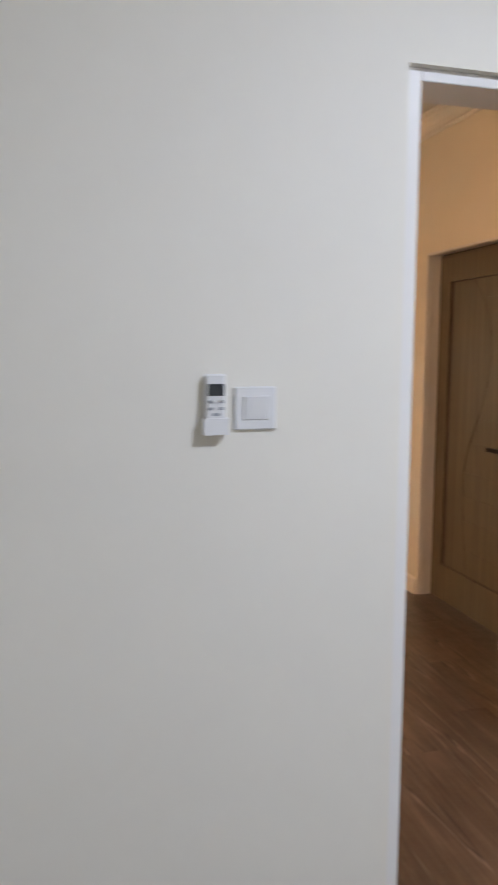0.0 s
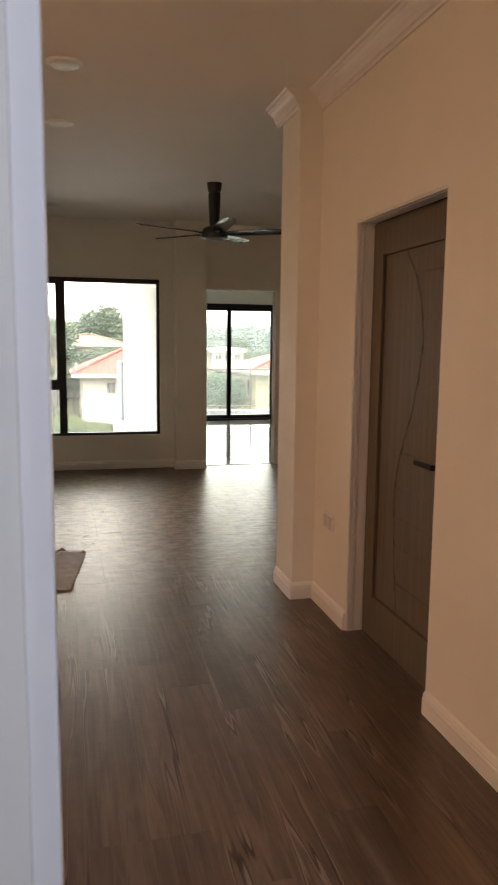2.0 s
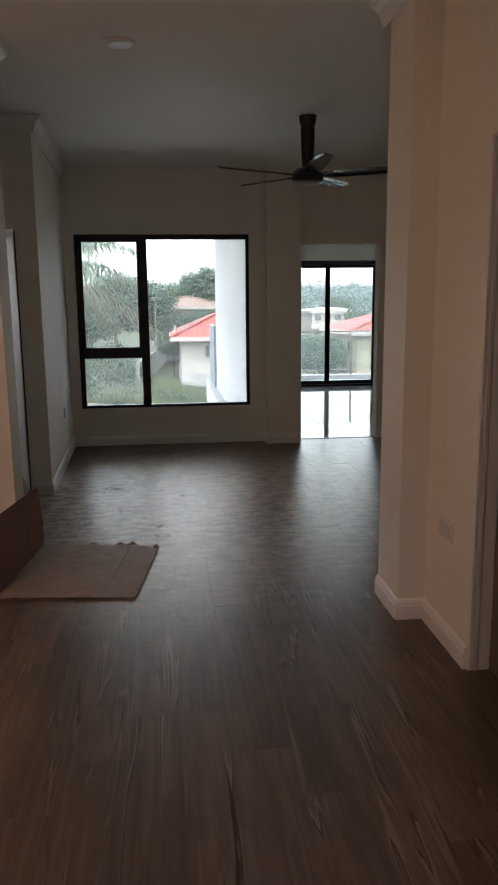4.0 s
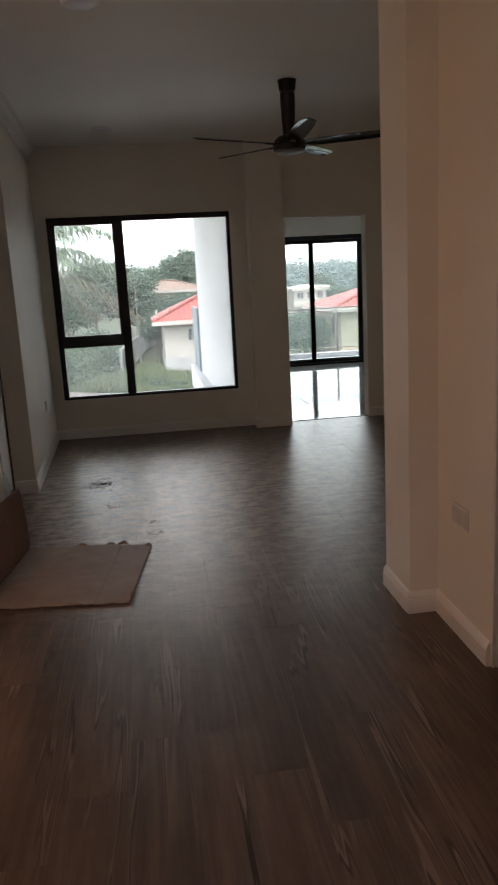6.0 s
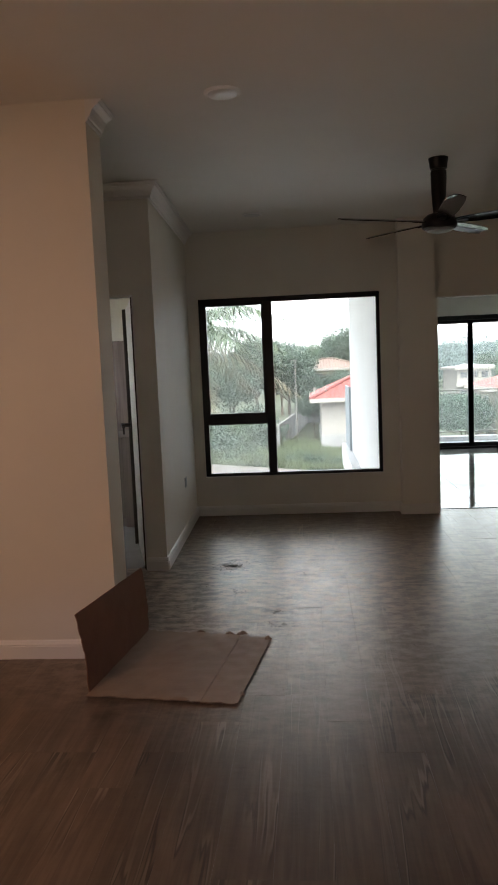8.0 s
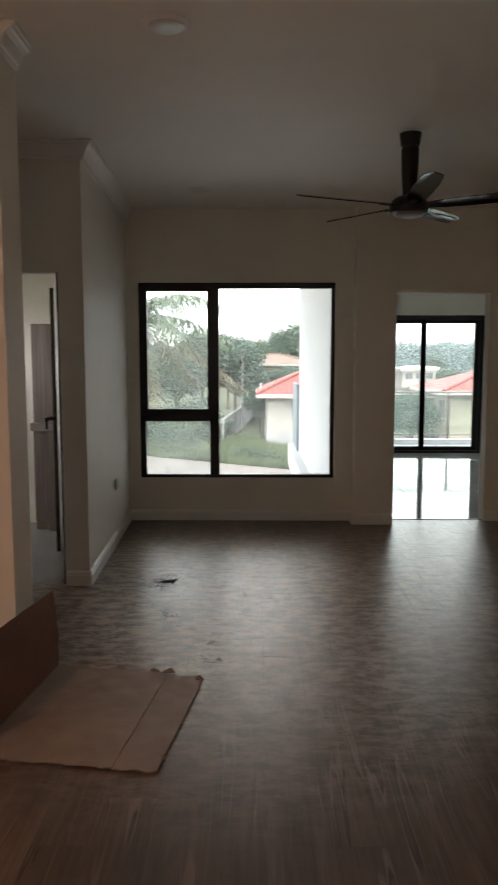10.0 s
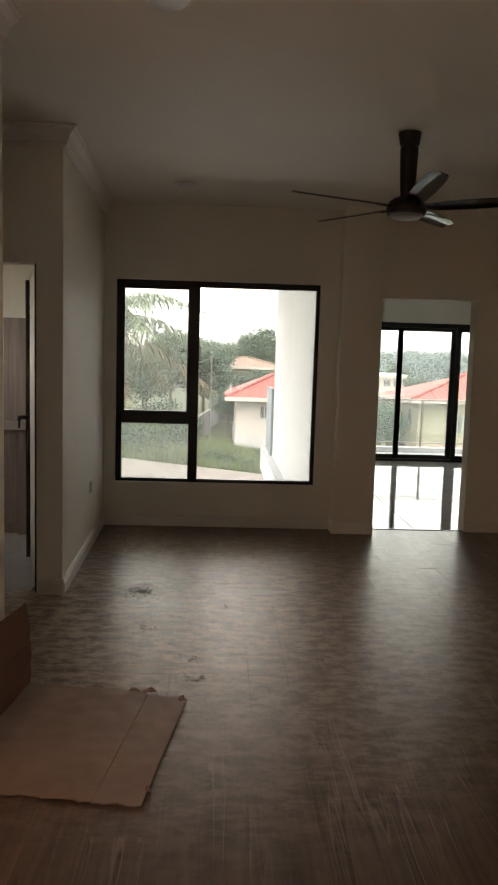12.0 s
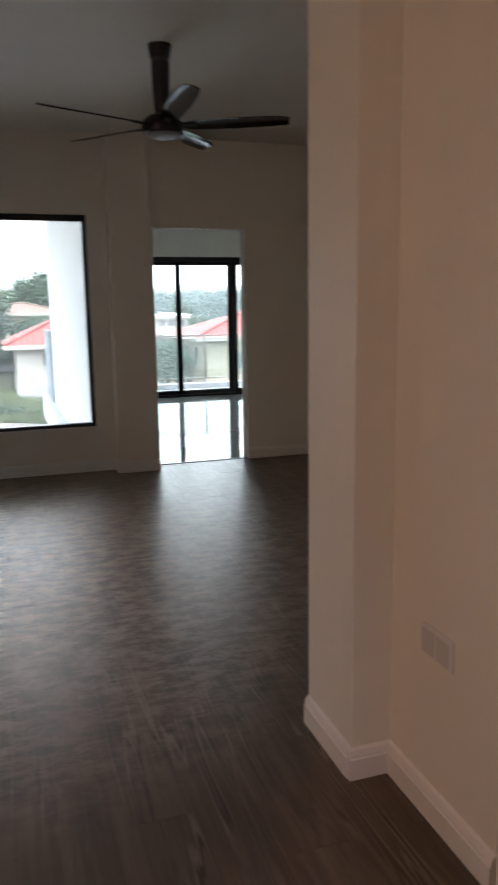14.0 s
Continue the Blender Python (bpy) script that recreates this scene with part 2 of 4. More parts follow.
def ring(bm, profile, center=(0, 0, 0), steps=32):
    """A turned shape: profile of (radius, z) from below to above, round the z axis."""
    loops = []
    for r, z in profile:
        loops.append([bm.verts.new((center[0] + r * math.cos(2 * math.pi * k / steps), center[1] + r * math.sin(2 * math.pi * k / steps), center[2] + z)) for k in range(steps)])
    for a, b in zip(loops, loops[1:]):
        for k in range(steps):
            bm.faces.new((a[k], a[(k + 1) % steps], b[(k + 1) % steps], b[k]))
    bm.faces.new(reversed(loops[0]))
    bm.faces.new(loops[-1])
    return bm


def swept(bm, profile, start, end, out, up=(0, 0, 1), mitre=(0, 0)):
    """A straight moulding: profile points (out, up) carried from start to end; mitre: how far each end runs on with the profile's depth."""
    o, u = Vector(out), Vector(up)
    along = (Vector(end) - Vector(start)).normalized()
    ends = [[bm.verts.new(Vector(p) + o * a + u * b + along * (a * f)) for a, b in profile] for p, f in ((start, -mitre[0]), (end, mitre[1]))]
    n = len(profile)
    for k in range(n):
        bm.faces.new((ends[0][k], ends[0][(k + 1) % n], ends[1][(k + 1) % n], ends[1][k]))
    bm.faces.new(ends[0])
    bm.faces.new(reversed(ends[1]))
    return bm


def tube(bm, points, radius, steps=8):
    """A round bar along points."""
    rings = []
    pts = [Vector(p) for p in points]
    for k, p in enumerate(pts):
        along = (pts[min(k + 1, len(pts) - 1)] - pts[max(k - 1, 0)]).normalized()
        side = along.cross(Vector((0, 0, 1)))
        side = side.normalized() if side.length > 1e-3 else Vector((1, 0, 0))
        top = side.cross(along)
        r = radius[k] if isinstance(radius, (list, tuple)) else radius
        rings.append([bm.verts.new(p + side * (r * math.cos(2 * math.pi * j / steps)) + top * (r * math.sin(2 * math.pi * j / steps))) for j in range(steps)])
    for a, b in zip(rings, rings[1:]):
        for j in range(steps):
            bm.faces.new((a[j], a[(j + 1) % steps], b[(j + 1) % steps], b[j]))
    bm.faces.new(reversed(rings[0]))
    bm.faces.new(rings[-1])
    return bm


def mesh_of(name, bm, material, smooth=False):
    bmesh.ops.recalc_face_normals(bm, faces=bm.faces)
    me = bpy.data.meshes.new(name)
    bm.to_mesh(me)
    bm.free()
    me.materials.append(material)
    if smooth:
        for p in me.polygons:
            p.use_smooth = True
        me.set_sharp_from_angle(angle=radians(35))
    return me


def part(name, bm, material, parent=None, label="", smooth=False):
    ob = new(name, mesh_of(name, bm, material, smooth))
    if parent:
        ob.parent = parent
    return tagged(ob, label)


def setting(name, bm, material, label, category, parent=None):
    return tagged(part(name, bm, material, parent), label, category, kind="structure")


def holder(name, label, category, kind="", group="", m=None):
    ob = new(name)
    if m:
        ob.matrix_world = m
    return tagged(ob, label, category, group, kind)


# ---- the plan ----
H = 2.84            # ceiling
SW, SWT = 1.08, 0.13  # wall between bedroom and hall: face and thickness
EAST = 2.10         # hall's east wall
FAR = 8.80          # wall with the window
COL = 8.63          # face of the column in it
WEST = -0.03       # living room's west wall at its south end
WEST_N = -0.10     # and at the window wall: it runs slightly askew
LIVE_E = 3.95       # living room's east wall
PIER = 6.78         # face of the wall with the bathroom door
STUB = 5.10         # face of the short wall between hall and corridor
HALL_W = -1.65
GROUND = -3.3

setting("ceiling", boxes(((-1.8, -2.2, H), (6.2, 13.95, H + 0.15))), CEILING, "plain white painted plaster ceiling", "ceiling")

# bedroom in which the walk begins
OX, OX2, OH = 0.645, 1.545, 2.105
setting("wall_bedroom_north", boxes(((-1.7, SW, 0), (OX, SW + SWT, H)), ((OX2, SW, 0), (3.2, SW + SWT, H)), ((OX, SW, OH), (OX2, SW + SWT, H))), WALL,
        "white painted wall with a doorway to the hall", "wall")
setting("wall_bedroom_west", boxes(((-1.7, -2.05, 0), (-1.55, SW, H))), WALL, "plain white painted bedroom wall", "wall")
setting("wall_bedroom_east", boxes(((3.05, -2.05, 0), (3.2, SW, H))), WALL, "plain white painted bedroom wall", "wall")
setting("wall_bedroom_south", boxes(((-1.7, -2.2, 0), (3.2, -2.05, H))), WALL, "plain white painted bedroom wall", "wall")

# hall
DY0, DY1, DH = 2.71, 3.60, 2.075
setting("wall_hall_east", boxes(((EAST, SW + SWT, 0), (EAST + 0.15, DY0, H)), ((EAST, DY1, 0), (EAST + 0.15, 4.45, H)), ((EAST, DY0, DH), (EAST + 0.15, DY1, H))), WALL,
        "white painted hall wall with a recessed door", "wall")
setting("wall_hall_west", boxes(((HALL_W - 0.15, SW + SWT, 0), (HALL_W, PIER, H))), WALL, "plain white painted hall wall", "wall")
setting("pillar", boxes(((1.97, 4.12, 0), (EAST, 4.45, H))), WALL, "square white painted pillar at the end of the hall", "pillar")
setting("wall_stub", boxes(((HALL_W, STUB, 0), (0.03, STUB + 0.25, H))), WALL, "short white painted wall beside the corridor", "wall")

# living room
setting("wall_south", boxes(((EAST + 0.15, 4.30, 0), (LIVE_E, 4.45, H))), WALL, "plain white painted living room wall", "wall")
setting("wall_east", boxes(((LIVE_E, 4.30, 0), (LIVE_E + 0.15, FAR, H))), WALL, "plain white painted living room wall", "wall")
BX0, BX1, BH = -1.02, -0.178, 2.06
setting("wall_bathroom_south", boxes(((HALL_W, PIER, 0), (BX0, PIER + 0.12, H)), ((BX1, PIER, 0), (WEST + 0.002, PIER + 0.12, H)), ((BX0, PIER, BH), (BX1, PIER + 0.12, H))), WALL,
        "white painted wall with the bathroom doorway", "wall")
west = boxes(((WEST - 0.12, PIER + 0.12, 0), (WEST, FAR, H)))
for vert in west.verts:
    vert.co.x += (WEST_N - WEST) * (vert.co.y - PIER) / (FAR - PIER)
setting("wall_west", west, WALL, "white painted living room wall with one outlet", "wall")
WX0, WX1, WZ0, WZ1 = 0.005, 1.80, 0.395, 2.19
DX0, DX1, DZ = 2.355, 3.20, 2.095
TF = 0.15
setting("wall_north", boxes(((-1.8, FAR, GROUND), (WX0, FAR + TF, H)), ((WX0, FAR, GROUND), (WX1, FAR + TF, WZ0)), ((WX0, FAR, WZ1), (WX1, FAR + TF, H)),
                            ((WX1, FAR, GROUND), (DX0, FAR + TF, H)), ((DX0, FAR, DZ), (DX1, FAR + TF, H)), ((DX1, FAR, 0), (6.2, FAR + TF, H))), WALL,
        "white painted wall with a large window and a doorway", "wall")
setting("column", boxes(((1.965, COL, 0), (2.305, FAR, H))), WALL, "flat white painted column standing out of the wall", "column")

# bathroom behind the open door
setting("wall_bathroom_north", boxes(((HALL_W - 0.15, 8.68, 0), (WEST - 0.12, FAR, H))), WALL, "white bathroom wall", "wall")
setting("wall_bathroom_west", boxes(((HALL_W - 0.15, PIER + 0.12, 0), (HALL_W, 8.68, 1.45)), ((HALL_W - 0.15, PIER + 0.12, 2.1), (HALL_W, 8.68, H)), ((HALL_W - 0.15, PIER + 0.12, 1.45), (HALL_W, 7.5, 2.1)), ((HALL_W - 0.15, 8.15, 1.45), (HALL_W, 8.68, 2.1))), WALL,
        "white bathroom wall with a window", "wall")

# room with the sliding door, and its balcony
SL = 13.8
SX0, SX1, SZ = 2.0, 5.5, 2.19
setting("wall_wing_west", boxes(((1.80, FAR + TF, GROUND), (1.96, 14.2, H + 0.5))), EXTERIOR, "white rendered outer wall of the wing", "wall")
setting("wall_wing_east", boxes(((6.0, FAR + TF, 0), (6.2, 14.2, H))), WALL, "plain white painted wall", "wall")
setting("wall_wing_north", boxes(((1.96, SL, SZ), (6.0, SL + 0.15, H)), ((1.96, SL, 0), (SX0, SL + 0.15, SZ)), ((SX1, SL, 0), (6.0, SL + 0.15, SZ))), WALL,
        "white painted wall above the sliding door", "wall")
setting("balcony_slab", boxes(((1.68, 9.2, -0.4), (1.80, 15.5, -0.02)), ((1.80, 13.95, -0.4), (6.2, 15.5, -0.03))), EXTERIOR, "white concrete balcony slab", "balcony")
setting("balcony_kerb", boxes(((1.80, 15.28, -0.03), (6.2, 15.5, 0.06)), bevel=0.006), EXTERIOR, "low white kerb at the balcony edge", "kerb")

# ---- trim ----
CROWN = [(0, 0), (0, -0.105), (0.008, -0.105), (0.012, -0.098), (0.012, -0.088), (0.020, -0.084), (0.026, -0.072), (0.030, -0.060), (0.040, -0.044), (0.056, -0.030),
         (0.066, -0.026), (0.070, -0.020), (0.070, -0.014), (0.080, -0.012), (0.084, -0.006), (0.084, 0)]
SKIRT = [(0, 0), (0.018, 0), (0.018, 0.068), (0.0145, 0.071), (0.0145, 0.075), (0.0165, 0.078), (0.009, 0.094), (0, 0.1)]
Z = H - 0.001


def trim(name, profile, z, runs, label):
    bm = bmesh.new()
    for a, b, out, *m in runs:
        swept(bm, profile, (*a, z), (*b, z), (*out, 0), mitre=m[0] if m else (0, 0))
    return tagged(part(name, bm, TRIM), label, "trim" if z else "baseboard", kind="structure")


E_, W_, N_, S_ = (1, 0), (-1, 0), (0, 1), (0, -1)
trim("crown_moulding_hall", CROWN, Z, [((EAST, SW + SWT), (EAST, 4.12), W_)], "white stepped plaster crown moulding of the hall")
trim("crown_moulding_pillar", CROWN, Z, [((1.97, 4.12), (1.97, 4.53), W_)], "white stepped plaster crown on the pillar")
trim("crown_moulding_living", CROWN, Z, [((WEST, PIER), (WEST_N, FAR), E_, (1, 0)), ((LIVE_E, 4.45), (LIVE_E, FAR), W_)],
     "white plaster crown moulding round the living room")
trim("crown_moulding_corridor", CROWN, Z, [((HALL_W, PIER), (WEST + 0.012, PIER), S_, (0, 1)), ((0.03, STUB), (0.03, STUB + 0.25), E_)], "white plaster crown moulding of the corridor")
trim("baseboard_hall", SKIRT, 0, [((EAST, SW + SWT), (EAST, DY0), W_), ((EAST, DY1), (EAST, 4.12), W_), ((1.956, 4.12), (EAST, 4.12), S_), ((1.97, 4.12), (1.97, 4.45), W_),
                                  ((HALL_W, STUB), (0.044, STUB), S_), ((0.03, STUB), (0.03, STUB + 0.25), E_)], "white painted baseboard of the hall")
trim("baseboard_living", SKIRT, 0, [((WEST, PIER), (WEST_N, FAR), E_), ((WEST_N, FAR), (1.965, FAR), S_), ((1.965, COL), (1.965, FAR), W_), ((1.951, COL), (2.319, COL), S_),
                                    ((2.305, COL), (2.305, FAR), E_), ((DX1, FAR), (LIVE_E, FAR), S_), ((LIVE_E, 4.45), (LIVE_E, FAR), W_), ((BX1, PIER), (WEST + 0.014, PIER), S_)],
     "white painted baseboard of the living room")


# ---- windows and doors ----
def big_window():
    w = holder("window_1", "black aluminium window with a casement, a lower light and a fixed pane", "window", "structure")
    y0, y1 = FAR + 0.035, FAR + 0.095
    f = 0.05
    part("window_frame", boxes(((WX0, y0, WZ0), (WX0 + f, y1, WZ1)), ((WX1 - 0.035, y0, WZ0), (WX1, y1, WZ1)), ((WX0, y0, WZ1 - f), (WX1, y1, WZ1)), ((WX0, y0, WZ0), (WX1, y1, WZ0 + 0.032)), bevel=0.003),
         BLACK, w, "black aluminium frame")
    mx = 0.695
    part("mullion", boxes(((mx - 0.042, y0 - 0.004, WZ0 + 0.03), (mx + 0.042, y1 + 0.004, WZ1 - 0.05)), bevel=0.003), BLACK, w)
    part("transom", boxes(((WX0 + f, y0 - 0.003, 0.925), (mx - 0.042, y1 + 0.003, 1.015)), bevel=0.003), BLACK, w)
    sash = part("sash", boxes(((0.055, y0 - 0.01, 1.015), (0.078, y1 - 0.01, 2.14)), ((0.633, y0 - 0.01, 1.015), (0.653, y1 - 0.01, 2.14)), ((0.078, y0 - 0.01, 2.115), (0.633, y1 - 0.01, 2.14)),
                              ((0.078, y0 - 0.01, 1.015), (0.633, y1 - 0.01, 1.04)), bevel=0.002), BLACK, w, "black opening sash")
    hb = boxes(((0.638, y0 - 0.022, 1.50), (0.652, y0 - 0.01, 1.60)), bevel=0.003)
    add_box(hb, (0.640, y0 - 0.04, 1.53), (0.650, y0 - 0.022, 1.55), 0.002)
    part("handle", hb, BLACK, sash)
    for lo, hi in (((0.078, 1.04), (0.633, 2.115)), ((WX0 + f, WZ0 + 0.032), (mx - 0.042, 0.925)), ((mx + 0.042, WZ0 + 0.032), (WX1 - 0.035, WZ1 - f))):
        p = part("pane", boxes(((lo[0], FAR + 0.06, lo[1]), (hi[0], FAR + 0.066, hi[1]))), DUSTY_GLASS if lo[0] < 0.5 else GLASS, w, "dusty glass pane" if lo[0] < 0.5 else "clear glass pane")
        p.visible_shadow = False
    part("window_sill", boxes(((WX0, FAR + 0.004, WZ0 - 0.004), (WX1, FAR + 0.035, WZ0 + 0.003))), TRIM, w, "thin white sill")


def sliding_door():
    d = holder("door_sliding", "black aluminium sliding glass door to the balcony", "sliding door", "structure")
    y0 = SL + 0.02
    part("door_frame", boxes(((SX0, y0, 0), (SX0 + 0.05, y0 + 0.11, SZ)), ((SX1 - 0.05, y0, 0), (SX1, y0 + 0.11, SZ)), ((SX0, y0, SZ - 0.07), (SX1, y0 + 0.11, SZ)), ((SX0, y0, 0), (SX1, y0 + 0.11, 0.035)), bevel=0.004),
         BLACK, d)
    edges = [SX0 + 0.05, 2.88, 3.755, 4.645, SX1 - 0.05]
    for k, (a, b) in enumerate(zip(edges, edges[1:])):
        y = y0 + (0.02 if k in (0, 3) else 0.06)
        wide = 0.042
        la, lb = (a if k == 0 else a - wide), (b if k == 3 else b + wide)
        if k == 3:
            la = a - 0.005
        if k == 2:
            lb = b + 0.005
        left_w, right_w = (0.075 if k == 3 else 0.075), (0.085 if k == 2 else 0.075)
        leaf = part("leaf", boxes(((la, y, 0.035), (la + left_w, y + 0.035, SZ - 0.07)), ((lb - right_w, y, 0.035), (lb, y + 0.035, SZ - 0.07)),
                                  ((la + left_w, y, SZ - 0.125), (lb - right_w, y + 0.035, SZ - 0.07)), ((la + left_w, y, 0.035), (lb - right_w, y + 0.035, 0.10)), bevel=0.003), BLACK, d)
        p = part("pane", boxes(((la + left_w, y + 0.014, 0.10), (lb - right_w, y + 0.02, SZ - 0.125))), SLIDER_GLASS, leaf, "clear glass pane")
        p.visible_shadow = False
        if k == 3:
            hb = boxes(((la + 0.02, y - 0.03, 0.98), (la + 0.04, y - 0.018, 1.16)), ((la + 0.02, y - 0.03, 0.98), (la + 0.04, y, 1.0)), ((la + 0.02, y - 0.03, 1.14), (la + 0.04, y, 1.16)))
            part("handle", hb, BLACK, leaf)


def hall_door():
    d = holder("door_hall", "closed grey-brown veneer door with a curved groove and dark lever", "door", "structure")
    # lining with stepped mouldings round the recess
    depth = 0.088
    line = [(0.002, 0), (0.002, 0.012), (0.012, 0.012), (0.012, 0.007), (0.020, 0.007), (0.020, 0.014), (0.034, 0.014), (0.034, 0.008), (0.040, 0.008), (0.040, 0.011), (depth, 0.011), (depth, 0)]
    for name, start, end, inward in (("jamb", (EAST, DY1, 0), (EAST, DY1, DH), (0, -1, 0)), ("jamb", (EAST, DY0, 0), (EAST, DY0, DH), (0, 1, 0)), ("head", (EAST, DY0, DH), (EAST, DY1, DH), (0, 0, -1))):
        part(name, swept(bmesh.new(), line, start, end, (1, 0, 0), inward), JAMB, d, "grey-white moulded door lining")
    X = EAST + depth
    y0, y1, z1 = DY0 + 0.016, DY1 - 0.016, DH - 0.016
    py0, py1, pz0, pz1 = 2.85, 3.475, 0.22, 1.905
    leaf = part("leaf", boxes(((X, y0, 0.006), (X + 0.04, py0, z1)), ((X, py1, 0.006), (X + 0.04, y1, z1)), ((X, py0, 0.006), (X + 0.04, py1, pz0)), ((X, py0, pz1), (X + 0.04, py1, z1)), bevel=0.0015),
                DOOR, d)
    # dark strips added to close the gap round the leaf as shade
    part("gap_filler", boxes(((X + 0.015, DY0 + 0.003, 0.006), (X + 0.03, y0 - 0.0005, z1)), ((X + 0.015, y1 + 0.0005, 0.006), (X + 0.03, DY1 - 0.003, z1)), ((X + 0.015, DY0 + 0.003, z1 + 0.0005), (X + 0.03, DY1 - 0.003, DH - 0.002))), GROOVE_SHADE, d, "dark filler for the shade in the gap round the leaf")
    # sunk panel: grooved boards on one side of an S-shaped line
    curve = [(3.215, 0.225), (3.25, 0.42), (3.276, 0.60), (3.28, 0.80), (3.25, 0.94), (3.19, 1.07), (3.125, 1.2), (3.075, 1.36), (3.05, 1.52), (3.085, 1.68), (3.15, 1.80), (3.238, 1.90)]
    ys, zs = [c[0] for c in curve], [c[1] for c in curve]

    def bend(z):
        return float(np.interp(z, zs, ys))

    zz = list(np.linspace(pz0 + 0.008, pz1 - 0.006, 49))
    for side in (0, 1):
        bm = bmesh.new()
        for a, b in zip(zz, zz[1:]):
            ya, yb = bend(a), bend(b)
            if side == 0:
                quad = [(py1 - 0.026, a), (ya + 0.0025, a), (yb + 0.0025, b), (py1 - 0.026, b)]
                depth = X + 0.009
            else:
                quad = [(ya - 0.0025, a), (py0 + 0.008, a), (py0 + 0.008, b), (yb - 0.0025, b)]
                depth = X + 0.009
            groove = side == 1 and int((a - 0.24) / 0.153) != int((b - 0.24) / 0.153)
            depth += 0.0045 if groove else 0
            vs = [bm.verts.new((depth, y, z)) for y, z in quad]
            back = [bm.verts.new((X + 0.03, y, z)) for y, z in quad]
            bm.faces.new(vs)
            for k in range(4):
                bm.faces.new((vs[k], vs[(k + 1) % 4], back[(k + 1) % 4], back[k]))
        bmesh.ops.remove_doubles(bm, verts=bm.verts, dist=0.00005)
        part("panel", bm, DOOR, leaf)
    # dark backing paints the shade in the sunk lines
    part("panel_backing", boxes(((X + 0.014, py0, pz0), (X + 0.035, py1, pz1))), GROOVE_SHADE, leaf, "darkened backing for the shade in the grooves")
    hb = bmesh.new()
    add_box(hb, (X - 0.008, 2.80, 0.955), (X, 2.855, 1.025), 0.003)
    add_box(hb, (X - 0.045, 2.818, 0.978), (X - 0.008, 2.838, 1.0), 0.003)
    add_box(hb, (X - 0.056, 2.815, 0.978), (X - 0.038, 2.975, 1.002), 0.005, 2)
    part("handle", hb, BRONZE, d, "dark bronze lever handle")


def entry_frame():
    d = holder("door_frame_bedroom", "white painted door frame set back in the wall", "door frame", "structure")
    y0, y1 = SW + 0.018, SW + SWT + 0.016
    part("frame", boxes(((OX, y0, 0), (0.684, y1, OH)), ((OX2 - 0.039, y0, 0), (OX2, y1, OH)), ((0.684, y0, 2.078), (OX2 - 0.039, y1, OH)), bevel=0.002), TRIM, d)
    plate = boxes(((0.6835, y0 + 0.05, 0.955), (0.6858, y0 + 0.076, 1.03)), bevel=0.0008)
    part("strike_plate", plate, STEEL, d, "oblong steel strike plate")
    part("strike_hole", boxes(((0.6855, y0 + 0.056, 0.975), (0.6862, y0 + 0.068, 1.01))), DARK_PLASTIC, d)


def bathroom_door():
    d = holder("door_bathroom", "bathroom door standing open with a dark lever handle", "door", "structure")
    part("door_frame", boxes(((BX1 - 0.012, PIER + 0.004, 0), (BX1, PIER + 0.116, BH)), ((BX0, PIER + 0.004, 0), (BX0 + 0.012, PIER + 0.116, BH)), ((BX0 + 0.012, PIER + 0.004, BH - 0.012), (BX1 - 0.012, PIER + 0.116, BH))), TRIM, d)
    part("seal", boxes(((BX1 - 0.026, PIER + 0.02, 0.0), (BX1 - 0.012, PIER + 0.045, BH - 0.012))), UNDERLAY, d, "dark rubber door seal")
    m = pose(BX1 - 0.036, PIER + 0.125, 0, 0, 0, 106.6)
    leaf = part("leaf", boxes(((0.0, -0.018, 0.008), (0.74, 0.016, BH - 0.03)), bevel=0.002), TRIM, d, "white door leaf")
    leaf.matrix_world = m
    edge = part("edge_strip", boxes(((0.741, -0.018, 0.01), (0.752, 0.045, BH - 0.032)), bevel=0.003), UNDERLAY, d, "dark door edge")
    edge.matrix_world = m
    hb = bmesh.new()
    add_box(hb, (0.655, 0.02, 1.02), (0.70, 0.030, 1.09), 0.002)
    add_box(hb, (0.665, 0.030, 1.04), (0.692, 0.10, 1.068), 0.003)
    add_box(hb, (0.55, 0.082, 1.038), (0.692, 0.108, 1.07), 0.005)
    add_box(hb, (0.55, 0.088, 0.985), (0.566, 0.104, 1.04), 0.004)
    h = part("handle", hb, BRONZE, d, "dark lever handle")
    h.matrix_world = m


big_window()
sliding_door()
hall_door()
entry_frame()
bathroom_door()


# ---- bathroom cabinet ----
def tall_cabinet():
    c = holder("bathroom_cabinet", "tall taupe wood-grain cabinet with two lower doors", "cabinet", m=pose(-0.84, 8.40, 0))
    part("body", boxes(((-0.02, 0.0, 0.0), (0.62, 0.26, 1.80)), bevel=0.003), CABINET, c)
    part("shelf_top", boxes(((-0.03, -0.07, 0.88), (0.62, 0.0, 0.95)), bevel=0.004), GREY_TOP, c, "pale taupe ledge")
    part("door", boxes(((-0.02, -0.02, 0.08), (0.10, 0.0, 0.88)), bevel=0.003), CABINET, c)
    part("door", boxes(((0.11, -0.06, 0.0), (0.62, 0.0, 0.88)), bevel=0.003), CABINET, c)


tall_cabinet()


